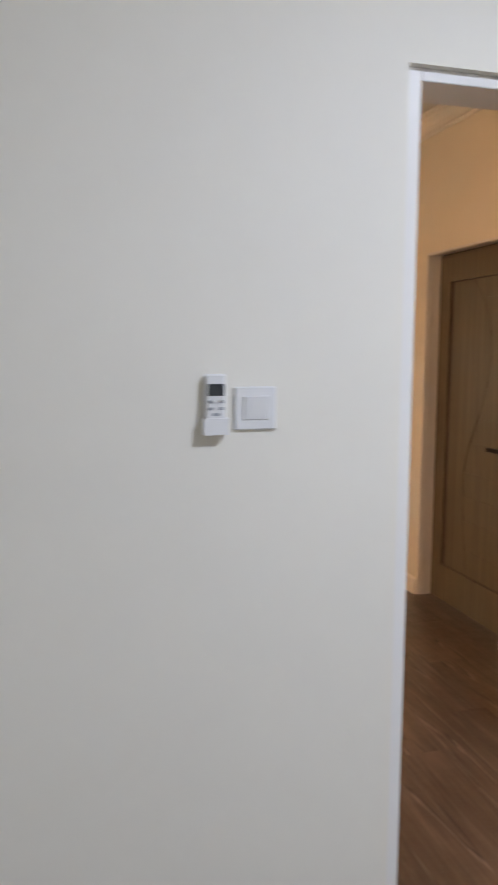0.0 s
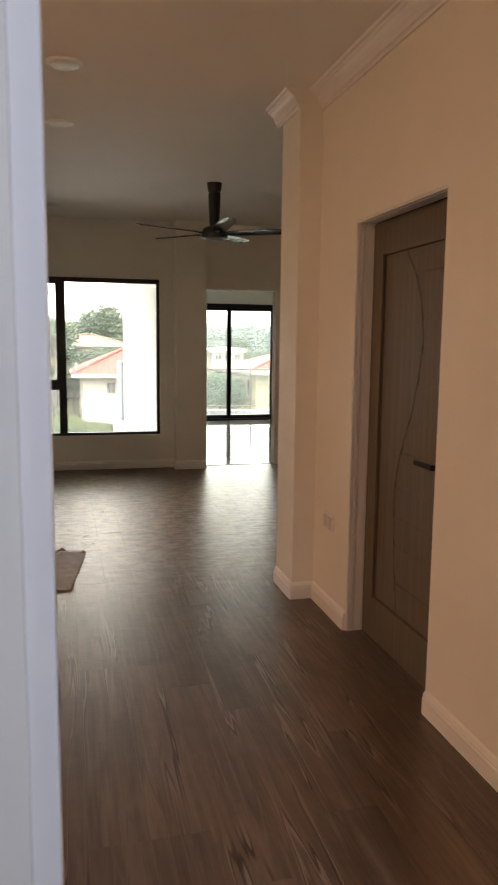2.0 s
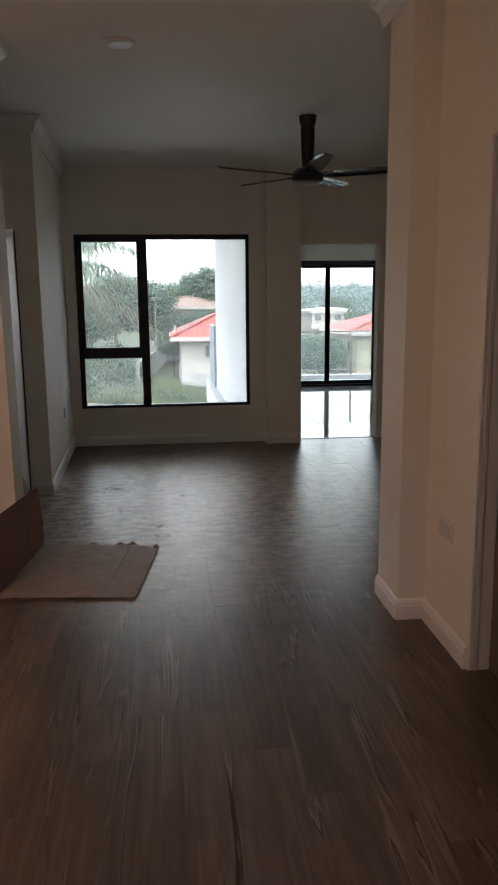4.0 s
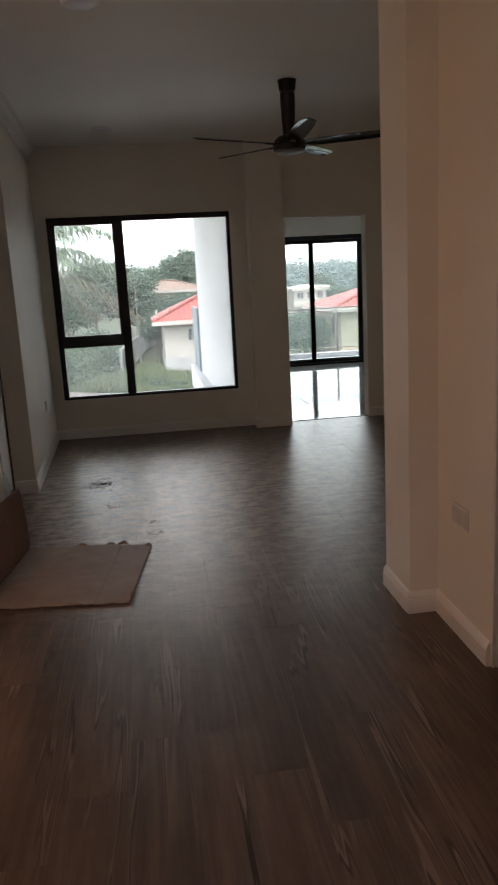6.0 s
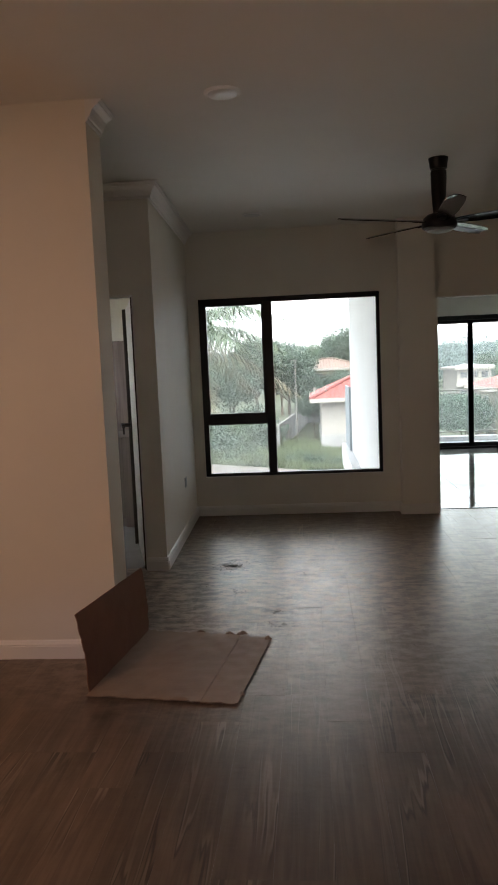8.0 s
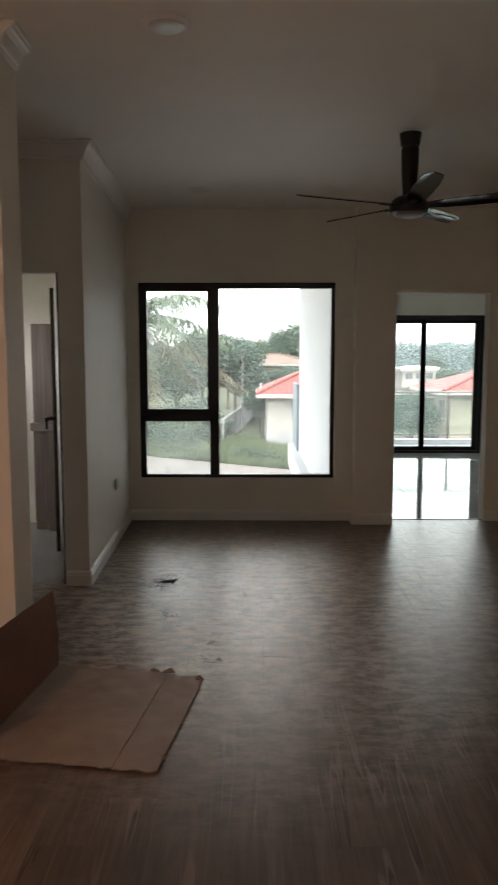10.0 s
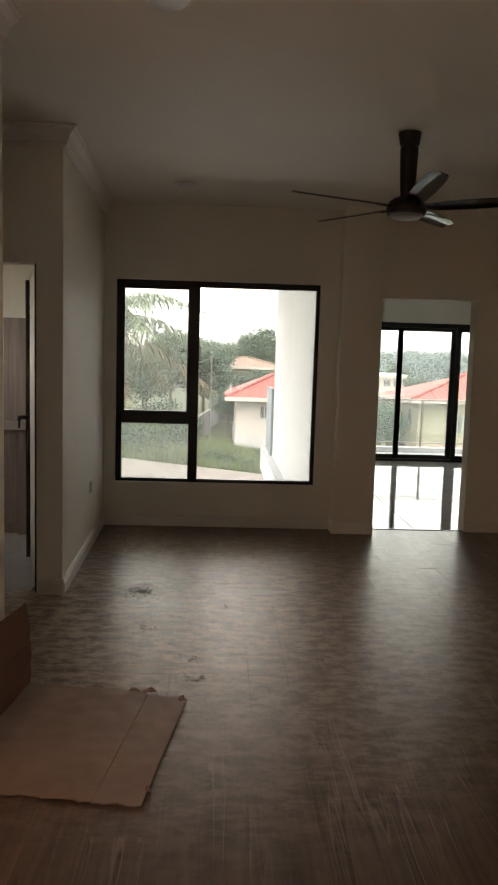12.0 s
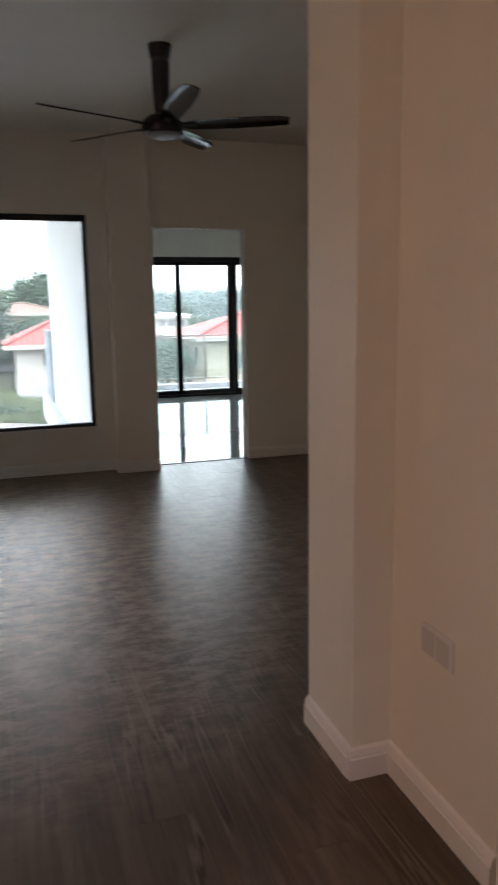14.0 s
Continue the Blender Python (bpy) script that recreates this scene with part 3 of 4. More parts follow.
# ---- ceiling fan ----
def ceiling_fan():
    c = holder("ceiling_fan", "black five-blade ceiling fan with a grey light, at rest", "ceiling fan", m=pose(2.0, 6.61, 0))
    part("canopy", ring(bmesh.new(), [(0.052, 2.765), (0.056, 2.77), (0.060, 2.80), (0.066, H - 0.002)]), FAN_BODY, c, smooth=True)
    part("downrod", ring(bmesh.new(), [(0.036, 2.45), (0.043, 2.52), (0.048, 2.60), (0.052, 2.70), (0.052, 2.752), (0.046, 2.757), (0.046, 2.768)]), FAN_BODY, c, "tapered black rod cover", smooth=True)
    part("motor_housing", ring(bmesh.new(), [(0.098, 2.372), (0.112, 2.378), (0.118, 2.40), (0.116, 2.42), (0.104, 2.448), (0.078, 2.468), (0.045, 2.478)]), FAN_BODY, c, "domed black motor housing", smooth=True)
    part("light_diffuser", ring(bmesh.new(), [(0.02, 2.350), (0.06, 2.352), (0.086, 2.360), (0.094, 2.372)]), FAN_LENS, c, "frosted grey light diffuser", smooth=True)
    # one blade, broad near the tip, pitched, with a bracket
    bm = bmesh.new()
    stations = [(0.10, 0.030, -0.030), (0.16, 0.044, -0.040), (0.24, 0.056, -0.052), (0.40, 0.060, -0.058), (0.56, 0.058, -0.056), (0.66, 0.052, -0.050), (0.715, 0.044, -0.030)]
    rows = []
    for r, lead, trail in stations:
        row = []
        for k, y in enumerate(np.linspace(trail, lead, 5)):
            z = 0.006 * math.sin(k / 4 * math.pi)
            row.append((r, float(y), z))
        rows.append(row)
    for lift, flip in ((0.0, False), (0.005, True)):
        grid = [[bm.verts.new((x, y, z + lift)) for x, y, z in row] for row in rows]
        for a, b in zip(grid, grid[1:]):
            for k in range(4):
                bm.faces.new((a[k], a[k + 1], b[k + 1], b[k]))
        if lift == 0.0:
            low = grid
    up = grid
    n, m = len(rows), 5
    rim = [(i, 0) for i in range(n)] + [(n - 1, j) for j in range(1, m)] + [(i, m - 1) for i in range(n - 2, -1, -1)] + [(0, j) for j in range(m - 2, 0, -1)]
    for (i, j), (p, q) in zip(rim, rim[1:] + rim[:1]):
        bm.faces.new((low[i][j], low[p][q], up[p][q], up[i][j]))
    blade_mesh = mesh_of("blade", bm, FAN_BLADE, True)
    arm_mesh = mesh_of("bracket", boxes(((0.07, -0.018, -0.006), (0.19, 0.018, -0.001)), bevel=0.002), FAN_BODY)
    for k in range(5):
        b = new("blade", blade_mesh)
        b.parent = c
        b.matrix_parent_inverse = Matrix()
        b.matrix_basis = pose(0, 0, 2.415, 0, 0, 197 - 72 * k) @ pose(0, 0, 0, -14, -1.5, 0)
        a = new("bracket", arm_mesh)
        a.parent = b


ceiling_fan()


# ---- downlights, outlets, switch and remote ----
def downlight(x, y):
    c = holder("downlight", "round white recessed downlight, switched off", "downlight", group="ceiling downlights", m=pose(x, y, H))
    part("rim", ring(bmesh.new(), [(0.074, -0.010), (0.084, -0.010), (0.092, -0.003), (0.092, -0.0005)], steps=40), TRIM, c, smooth=True)
    part("diffuser", ring(bmesh.new(), [(0.02, -0.0125), (0.070, -0.0125), (0.073, -0.0105)], steps=40), DIFFUSER, c, smooth=True)
    return c


first = downlight(0.741, 4.10)
for x, y in ((0.709, 5.148), (0.633, 8.075)):
    copy_thing(first, pose(x, y, H))


def wall_plate(name, label, m, w, h, pins):
    """A plate in its own x (width) and z (height), standing out to -y."""
    c = holder(name, label, "outlet" if pins else "switch", m=m)
    part("plate", boxes(((-w / 2, -0.009, -h / 2), (w / 2, -0.0005, h / 2)), bevel=0.0025), PLASTIC, c)
    return c


o = wall_plate("wall_outlet", "flat white double outlet plate low on the hall wall", pose(EAST, 3.876, 0.515, 0, 0, -90), 0.146, 0.086, 1)
# thin rim added to outline the plate against the wall
part("plate_rim", boxes(((-0.0745, -0.002, -0.0445), (0.0745, -0.0003, 0.0445))), OUTLET_FACE, o, "thin grey rim behind the plate")
for s in (-0.035, 0.035):
    part("cover", boxes(((s - 0.03, -0.012, -0.034), (s + 0.03, -0.009, 0.034)), bevel=0.0012), OUTLET_FACE, o)
o = wall_plate("wall_outlet", "small white outlet plate low on the living room wall", pose(-0.071, 7.99, 0.48, 0, 0, 92), 0.086, 0.086, 1)
part("cover", boxes(((-0.03, -0.0105, -0.034), (0.03, -0.009, 0.034)), bevel=0.0006), PLASTIC, o)

sw = wall_plate("light_switch", "square white light switch with one rocker", pose(0.309, SW, 1.385), 0.090, 0.090, 0)
rocker = bmesh.new()
v = [rocker.verts.new(p) for p in ((-0.026, -0.0095, -0.024), (0.026, -0.0095, -0.024), (0.026, -0.0105, 0.026), (-0.026, -0.0105, 0.026))]
u = [rocker.verts.new(p) for p in ((-0.025, -0.0115, -0.023), (0.025, -0.0115, -0.023), (0.025, -0.0165, 0.025), (-0.025, -0.0165, 0.025))]
rocker.faces.new(u)
for k in range(4):
    rocker.faces.new((v[k], v[(k + 1) % 4], u[(k + 1) % 4], u[k]))
part("rocker", rocker, PLASTIC, sw)

rc = holder("remote_holder", "white wall holder keeping a remote control", "remote holder", m=pose(0.221, SW, 1.395))
part("back", boxes(((-0.024, -0.004, -0.06), (0.024, -0.0005, 0.03)), bevel=0.0012), PLASTIC, rc)
part("cup", boxes(((-0.026, -0.030, -0.062), (0.026, -0.026, -0.028)), ((-0.026, -0.026, -0.062), (-0.023, -0.0005, -0.028)), ((0.023, -0.026, -0.062), (0.026, -0.0005, -0.028)), ((-0.023, -0.026, -0.062), (0.023, -0.0005, -0.058))), PLASTIC, rc)
rm = holder("remote_control", "white remote control with a dark display and grey buttons", "remote control", m=pose(0.221, SW, 1.395))
part("body", boxes(((-0.0215, -0.024, -0.057), (0.0215, -0.005, 0.062)), bevel=0.004), PLASTIC, rm)
part("display", boxes(((-0.017, -0.0252, 0.018), (0.017, -0.0238, 0.042)), bevel=0.0005), DARK_PLASTIC, rm, "dark display window")
for bx, bz, bw in ((-0.011, 0.006, 0.008), (0.010, 0.006, 0.008), (-0.011, -0.008, 0.008), (0.010, -0.008, 0.008), (0.0, -0.020, 0.012)):
    part("button", boxes(((bx - bw / 2 - 0.002, -0.0256, bz - 0.003), (bx + bw / 2 + 0.002, -0.0238, bz + 0.003)), bevel=0.0006), GREY_PLASTIC, rm, "grey button")


# ---- cardboard ----
def cardboard():
    c = holder("cardboard_sheet", "torn flattened brown cardboard with one side folded up", "cardboard")
    rng = random.Random(4)

    def sheet(name, a, b, cc, d, n, m, lift, parent, jag, material=CARD, clean=()):
        """A sheet from the corners a, b (one edge) and d, cc (the other), with worn edges and a little waviness."""
        bm = bmesh.new()
        a, b, cc, d = map(Vector, (a, b, cc, d))
        normal = (b - a).cross(d - a).normalized()
        if normal.z < 0:
            normal = -normal
        layers = []
        wob = [[0.0] * (m + 1) for _ in range(n + 1)]
        for i in range(n + 1):
            for j in range(m + 1):
                wob[i][j] = lift * (0.5 + 0.5 * noise.noise(Vector((i * 0.35, j * 0.35, 1.3 + n))))
        off = {}
        for i in range(n + 1):
            for j in range(m + 1):
                off[i, j] = (rng.uniform(-jag, jag) if j in (0, m) and j not in clean else 0, rng.uniform(-jag, jag) * (2.0 if i == n else 1.0) if i in (0, n) else 0)
        for t in (0.0, 0.005):
            g = []
            for i in range(n + 1):
                row = []
                for j in range(m + 1):
                    f, s = i / n, j / m
                    s2, f2 = s + off[i, j][0], f + off[i, j][1]
                    p = (a * (1 - s2) + b * s2) * (1 - f2) + (d * (1 - s2) + cc * s2) * f2
                    row.append(bm.verts.new(p + normal * (t + wob[i][j])))
                g.append(row)
            layers.append(g)
        for g in layers:
            for i in range(n):
                for j in range(m):
                    bm.faces.new((g[i][j], g[i + 1][j], g[i + 1][j + 1], g[i][j + 1]))
        low, up = layers
        rim = [(i, 0) for i in range(n + 1)] + [(n, j) for j in range(1, m + 1)] + [(i, m) for i in range(n - 1, -1, -1)] + [(0, j) for j in range(m - 1, 0, -1)]
        for (i, j), (p, q) in zip(rim, rim[1:] + rim[:1]):
            bm.faces.new((low[i][j], low[p][q], up[p][q], up[i][j]))
        return part(name, bm, material, parent)

    z = 0.002
    sheet("main_panel", (0.0, 4.625, z), (0.545, 4.55, z), (0.655, 5.37, z), (0.104, 5.47, z), 34, 26, 0.008, c, 0.009, clean=(26,))
    sheet("side_flap", (0.547, 4.55, z), (0.715, 4.53, z), (0.829, 5.318, z), (0.657, 5.365, z), 34, 8, 0.007, c, 0.008, clean=(0,))
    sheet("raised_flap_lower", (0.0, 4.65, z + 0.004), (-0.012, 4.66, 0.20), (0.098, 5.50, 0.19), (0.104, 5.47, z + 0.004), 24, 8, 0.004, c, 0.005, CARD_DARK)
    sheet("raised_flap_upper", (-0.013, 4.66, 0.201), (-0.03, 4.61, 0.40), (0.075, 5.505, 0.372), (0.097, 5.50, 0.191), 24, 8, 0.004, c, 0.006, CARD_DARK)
    for x, y, w, d, lift, turn in ((0.66, 5.385, 0.06, 0.016, 0.014, 8), (0.59, 5.395, 0.05, 0.012, 0.009, -14), (0.81, 5.312, 0.035, 0.018, 0.014, 20), (0.42, 5.425, 0.05, 0.012, 0.008, 5),
                                   (0.45, 4.57, 0.09, 0.014, 0.010, -6), (0.728, 4.62, 0.018, 0.03, 0.008, 15)):
        turn_m = pose(x, y, 0.010, 0, 0, turn)
        scrap = bmesh.new()
        low, high = [], []
        for i in range(7):
            u = i / 6 - 0.5
            curl = lift * (1 - abs(2 * u) ** 2) * rng.uniform(0.6, 1.1)
            near, far = -d / 2 * rng.uniform(0.6, 1.2), d / 2 * rng.uniform(0.5, 1.3)
            for strip, t in ((low, 0.0), (high, 0.003)):
                strip.append((scrap.verts.new(turn_m @ Vector((u * w, near, t))), scrap.verts.new(turn_m @ Vector((u * w, far, curl + t)))))
        for strip in (low, high):
            for p, q in zip(strip, strip[1:]):
                scrap.faces.new((p[0], q[0], q[1], p[1]))
        for p, q, r, t in zip(low, low[1:], high, high[1:]):
            scrap.faces.new((p[1], q[1], t[1], r[1]))
            scrap.faces.new((p[0], q[0], t[0], r[0]))
        part("torn_edge", scrap, CARD, c, "torn curled cardboard edge")


cardboard()


def dirt():
    """Dried smears and specks of dirt trodden onto the floor."""
    rng = random.Random(31)
    bm = bmesh.new()
    spots = []
    for _ in range(140):
        turn, far = rng.uniform(0, 2 * math.pi), abs(rng.gauss(0, 1))
        spots.append((0.47 + math.cos(turn) * far * 0.115, 6.86 + math.sin(turn) * far * 0.105, rng.uniform(0.0022, 0.007), rng.uniform(1.5, 5.5)))
    for cx, cy, size in ((0.569, 6.183, 0.035), (0.849, 5.785, 0.03), (0.854, 5.548, 0.032), (0.80, 5.60, 0.015), (0.33, 6.35, 0.02), (1.25, 7.42, 0.02), (0.2, 5.9, 0.012), (1.0, 6.6, 0.02), (1.6, 5.2, 0.01)):
        spots += [(rng.gauss(cx, size * 0.7), rng.gauss(cy, size), rng.uniform(0.15, 0.38) * size, rng.uniform(1.0, 2.4)) for _ in range(7)]
    spots += [(rng.uniform(-0.3, 1.9), rng.uniform(1.6, 6.5), rng.uniform(0.0018, 0.004), rng.uniform(1.0, 1.8)) for _ in range(60)]
    for x, y, r, long in spots:
        a = rng.uniform(0, math.pi)
        ring_ = []
        for k in range(9):
            t = 2 * math.pi * k / 9
            q = r * rng.uniform(0.55, 1.15)
            px, py = math.cos(t) * q * long, math.sin(t) * q
            ring_.append(bm.verts.new((x + px * math.cos(a) - py * math.sin(a), y + px * math.sin(a) + py * math.cos(a), 0.0012)))
        top = bm.verts.new((x, y, 0.0024))
        for k in range(9):
            bm.faces.new((ring_[k], ring_[(k + 1) % 9], top))
    tagged(part("dirt_smears", bm, DIRT), "dark dried dirt smears and specks on the floor", "dirt", kind="stuff")


dirt()


# ---- balcony rail ----
def balcony_rail():
    r = holder("balcony_railing", "steel and glass balcony railing", "railing")
    part("top_rail", boxes(((1.82, 15.37, 0.90), (6.1, 15.42, 0.925)), bevel=0.004), RAIL, r)
    part("mid_rail", boxes(((1.82, 15.38, 0.845), (6.1, 15.41, 0.86)), bevel=0.003), RAIL, r)
    part("bottom_rail", boxes(((1.82, 15.38, 0.13), (6.1, 15.41, 0.15)), bevel=0.003), RAIL, r)
    xs = [2.0, 3.35, 4.57, 5.8]
    for x in xs:
        part("post", boxes(((x - 0.02, 15.375, 0.06), (x + 0.02, 15.415, 0.90)), bevel=0.003), RAIL, r)
    for a, b in zip(xs, xs[1:]):
        p = part("pane", boxes(((a + 0.03, 15.39, 0.155), (b - 0.03, 15.398, 0.84))), RAIL_GLASS, r, "greenish glass pane")
        p.visible_shadow = False


balcony_rail()
tagged(part("balcony_screen", boxes(((1.76, 14.2, -0.02), (1.80, 15.45, 1.09)), bevel=0.004), SCREEN), "grey-blue screen panel at the balcony side", "screen")

# ---- bedroom and hall ceiling lamps that are lit ----
EMIT_WARM = bpy.data.materials.new("lit_warm_diffuser")
EMIT_WARM.use_nodes = True
EMIT_WARM.node_tree.nodes["Principled BSDF"].inputs["Emission Color"].default_value = (1.0, 0.55, 0.28, 1)
EMIT_WARM.node_tree.nodes["Principled BSDF"].inputs["Emission Strength"].default_value = 4.0
EMIT_COOL = bpy.data.materials.new("lit_cool_diffuser")
EMIT_COOL.use_nodes = True
EMIT_COOL.node_tree.nodes["Principled BSDF"].inputs["Emission Color"].default_value = (0.86, 0.93, 1.0, 1)
EMIT_COOL.node_tree.nodes["Principled BSDF"].inputs["Emission Strength"].default_value = 4.0
for x, y, m, lab in ((-1.2, 2.5, EMIT_WARM, "round white downlight glowing warm"), (1.25, -0.6, EMIT_COOL, "round white downlight glowing cool")):
    c = holder("downlight_lit", lab, "downlight", m=pose(x, y, H))
    part("rim", ring(bmesh.new(), [(0.10, -0.010), (0.11, -0.010), (0.118, -0.003), (0.118, -0.0005)], steps=40), TRIM, c, smooth=True)
    part("diffuser", ring(bmesh.new(), [(0.02, -0.0125), (0.095, -0.0125), (0.099, -0.0105)], steps=40), m, c, smooth=True)

# ---- outside: ground, road, planting and houses ----
GRASS = leaves_material("tall_rank_grass", (0.036, 0.058, 0.022), (0.066, 0.092, 0.034), (0.12, 0.13, 0.062))
LEAF_A = leaves_material("dark_tree_leaves", (0.028, 0.05, 0.032), (0.042, 0.072, 0.045), (0.064, 0.098, 0.06))
LEAF_B = leaves_material("olive_tree_leaves", (0.04, 0.063, 0.034), (0.06, 0.09, 0.046), (0.09, 0.122, 0.064))
# paler and bluer than the near leaves: air haze put into the colour
LEAF_FAR = leaves_material("haze_tinted_far_leaves", (0.075, 0.105, 0.10), (0.095, 0.13, 0.122), (0.115, 0.15, 0.138))
FROND = leaves_material("green_palm_leaflets", (0.032, 0.055, 0.026), (0.052, 0.08, 0.038), (0.085, 0.11, 0.055))
DRY_FROND = leaves_material("dry_brown_palm_leaflets", (0.075, 0.066, 0.034), (0.105, 0.088, 0.046), (0.14, 0.112, 0.06))
BARK = speckled("grey_brown_bark", [(0.3, (0.07, 0.055, 0.04)), (0.7, (0.16, 0.13, 0.10))], 4.0, stretch=(1, 1, 0.3))
SOIL = speckled("grass_and_soil_ground", [(0.3, (0.028, 0.038, 0.016)), (0.55, (0.045, 0.055, 0.024)), (0.75, (0.08, 0.07, 0.045))], 0.5)
ROAD = speckled("pale_concrete_road", [(0.3, (0.10, 0.086, 0.074)), (0.7, (0.135, 0.117, 0.102))], 0.8)
# for the added sheet that bounces daylight into the rooms
GROUND_BOUNCE = speckled("pale_ground_bounce", [(0.3, (0.38, 0.365, 0.34)), (0.7, (0.48, 0.465, 0.44))], 0.8)
CONCRETE = speckled("weathered_concrete", [(0.3, (0.16, 0.16, 0.155)), (0.7, (0.29, 0.285, 0.27))], 1.2)
CREAM = speckled("cream_house_render", [(0.3, (0.205, 0.172, 0.125)), (0.7, (0.245, 0.208, 0.152))], 0.7, relief=0.1)
WHITE_HOUSE = speckled("white_house_render", [(0.3, (0.245, 0.228, 0.20)), (0.7, (0.295, 0.275, 0.24))], 0.7, relief=0.1)
DARK_PANE = paint("dark_far_window_glass", (0.05, 0.06, 0.065), 0.15, 50, 0.0, 0.2)


def roof_material(name, lo, hi):
    k = Nodes(name)
    pos = k.coords()
    n = k.noise(pos, 1.2, 6, 0.6)
    k.put("Base Color", k.ramp(n, [(0.3, lo), (0.7, hi)]))
    k.put("Roughness", 0.7)
    wave = k.add("ShaderNodeTexWave", Scale=1.1, Distortion=0.0)
    wave.bands_direction = "X"
    k.l.new(pos, wave.inputs["Vector"])
    k.bump(wave.outputs["Fac"], 0.5, 0.06)
    return k.m


RED_TILE = roof_material("red_clay_roof_tiles", (0.165, 0.034, 0.028), (0.215, 0.052, 0.04))
TAN_TILE = roof_material("faded_orange_roof_tiles", (0.12, 0.078, 0.058), (0.16, 0.105, 0.078))
GREY_ROOF = roof_material("pale_metal_roof", (0.42, 0.42, 0.41), (0.52, 0.52, 0.50))


def land():
    """One sheet of ground, level near the house, with wooded hills far off."""
    bm = bmesh.new()
    xs = [-2500, -1200, -600, -300] + [float(v) for v in np.linspace(-160, 260, 43)] + [400, 700, 1300, 2500]
    ys = [-2500, -800, -200, -40, 0, 20, 40, 55] + [float(v) for v in np.linspace(70, 420, 36)] + [550, 800, 1400, 2800]
    grid = []
    for y in ys:
        row = []
        for x in xs:
            rise = min(1.0, max(0.0, (y - 60) / 240)) ** 1.3
            bumps = 0.75 + 0.5 * noise.noise(Vector((x * 0.008, y * 0.008, 0.3)))
            z = GROUND + rise * 8.0 * bumps if y < 1000 else GROUND + 14
            row.append(bm.verts.new((x, y, z)))
        grid.append(row)
    for a, b in zip(grid, grid[1:]):
        for k in range(len(xs) - 1):
            bm.faces.new((a[k], a[k + 1], b[k + 1], b[k]))
    return tagged(part("ground", bm, SOIL, smooth=True), "overgrown grass and soil reaching to wooded hills", "ground", kind="structure")


def ground_at(x, y):
    rise = min(1.0, max(0.0, (y - 60) / 240)) ** 1.3
    return GROUND + rise * 8.0 * (0.75 + 0.5 * noise.noise(Vector((x * 0.008, y * 0.008, 0.3))))


land()
# unseen pale sheet, added to throw sky light up to the ceilings
setting("yard", boxes(((-30, FAR + TF + 0.3, GROUND - 0.1), (30, 24, GROUND + 0.02))), GROUND_BOUNCE, "unseen pale ground sheet added to bounce daylight up indoors", "yard")
rd = boxes(((-60, -7.0, -0.1), (3.0, 0.0, 0.03)))
bmesh.ops.transform(rd, matrix=pose(2.7, 33.8, GROUND, 0, 0, -33), verts=rd.verts)
setting("road", rd, ROAD, "pale concrete road beside the grass", "road")


def grass():
    rng = random.Random(5)
    verts, faces = [], []
    for _ in range(70000):
        x = rng.uniform(-9, 4.2)
        y = 33.9 + max(0.0, (2.7 - x) * 0.65) + 9.0 * rng.random() ** 1.2
        h = rng.uniform(0.18, 0.55) * max(0.4, 1.0 + 0.9 * noise.noise(Vector((x * 0.45, y * 0.45, 2))))
        a, w = rng.uniform(0, math.pi), rng.uniform(0.008, 0.022)
        lean = (rng.gauss(0, 0.45), rng.gauss(0, 0.45))
        n = len(verts)
        verts += [(x - w * math.cos(a), y - w * math.sin(a), GROUND), (x + w * math.cos(a), y + w * math.sin(a), GROUND), (x + lean[0] * h, y + lean[1] * h, GROUND + h)]
        faces.append((n, n + 1, n + 2))
    me = bpy.data.meshes.new("grass")
    me.from_pydata(verts, [], faces)
    me.materials.append(GRASS)
    tagged(new("grass", me), "tall yellow-green wild grass beside the road", "grass", kind="stuff")


grass()


def leaf_cloud(rng, clumps, per, size, radius, height, squash=0.75):
    """Leaves as small bent quads in uneven clumps; returns vertices and faces."""
    verts, faces = [], []
    for _ in range(clumps):
        a, e = rng.uniform(0, 2 * math.pi), math.asin(rng.uniform(-0.6, 1.0))
        d = radius * rng.uniform(0.35, 1.0)
        c = Vector((math.cos(a) * math.cos(e) * d, math.sin(a) * math.cos(e) * d, height + math.sin(e) * d * squash))
        r = radius * rng.uniform(0.18, 0.42)
        for _ in range(per):
            v = Vector((rng.gauss(0, 1), rng.gauss(0, 1), rng.gauss(0, 0.75)))
            v = v.normalized() * r * rng.uniform(0.5, 1.05)
            p = c + v
            u = Vector((rng.gauss(0, 1), rng.gauss(0, 1), rng.gauss(0, 1))).normalized() * size * rng.uniform(0.5, 1.3)
            w = u.cross(Vector((rng.gauss(0, 1), rng.gauss(0, 1), rng.gauss(0, 1)))).normalized() * size * 0.5
            n = len(verts)
            verts += [p - u, p - u * 0.1 + w, p + u, p - u * 0.1 - w]
            faces.append((n, n + 1, n + 2, n + 3))
    return verts, faces


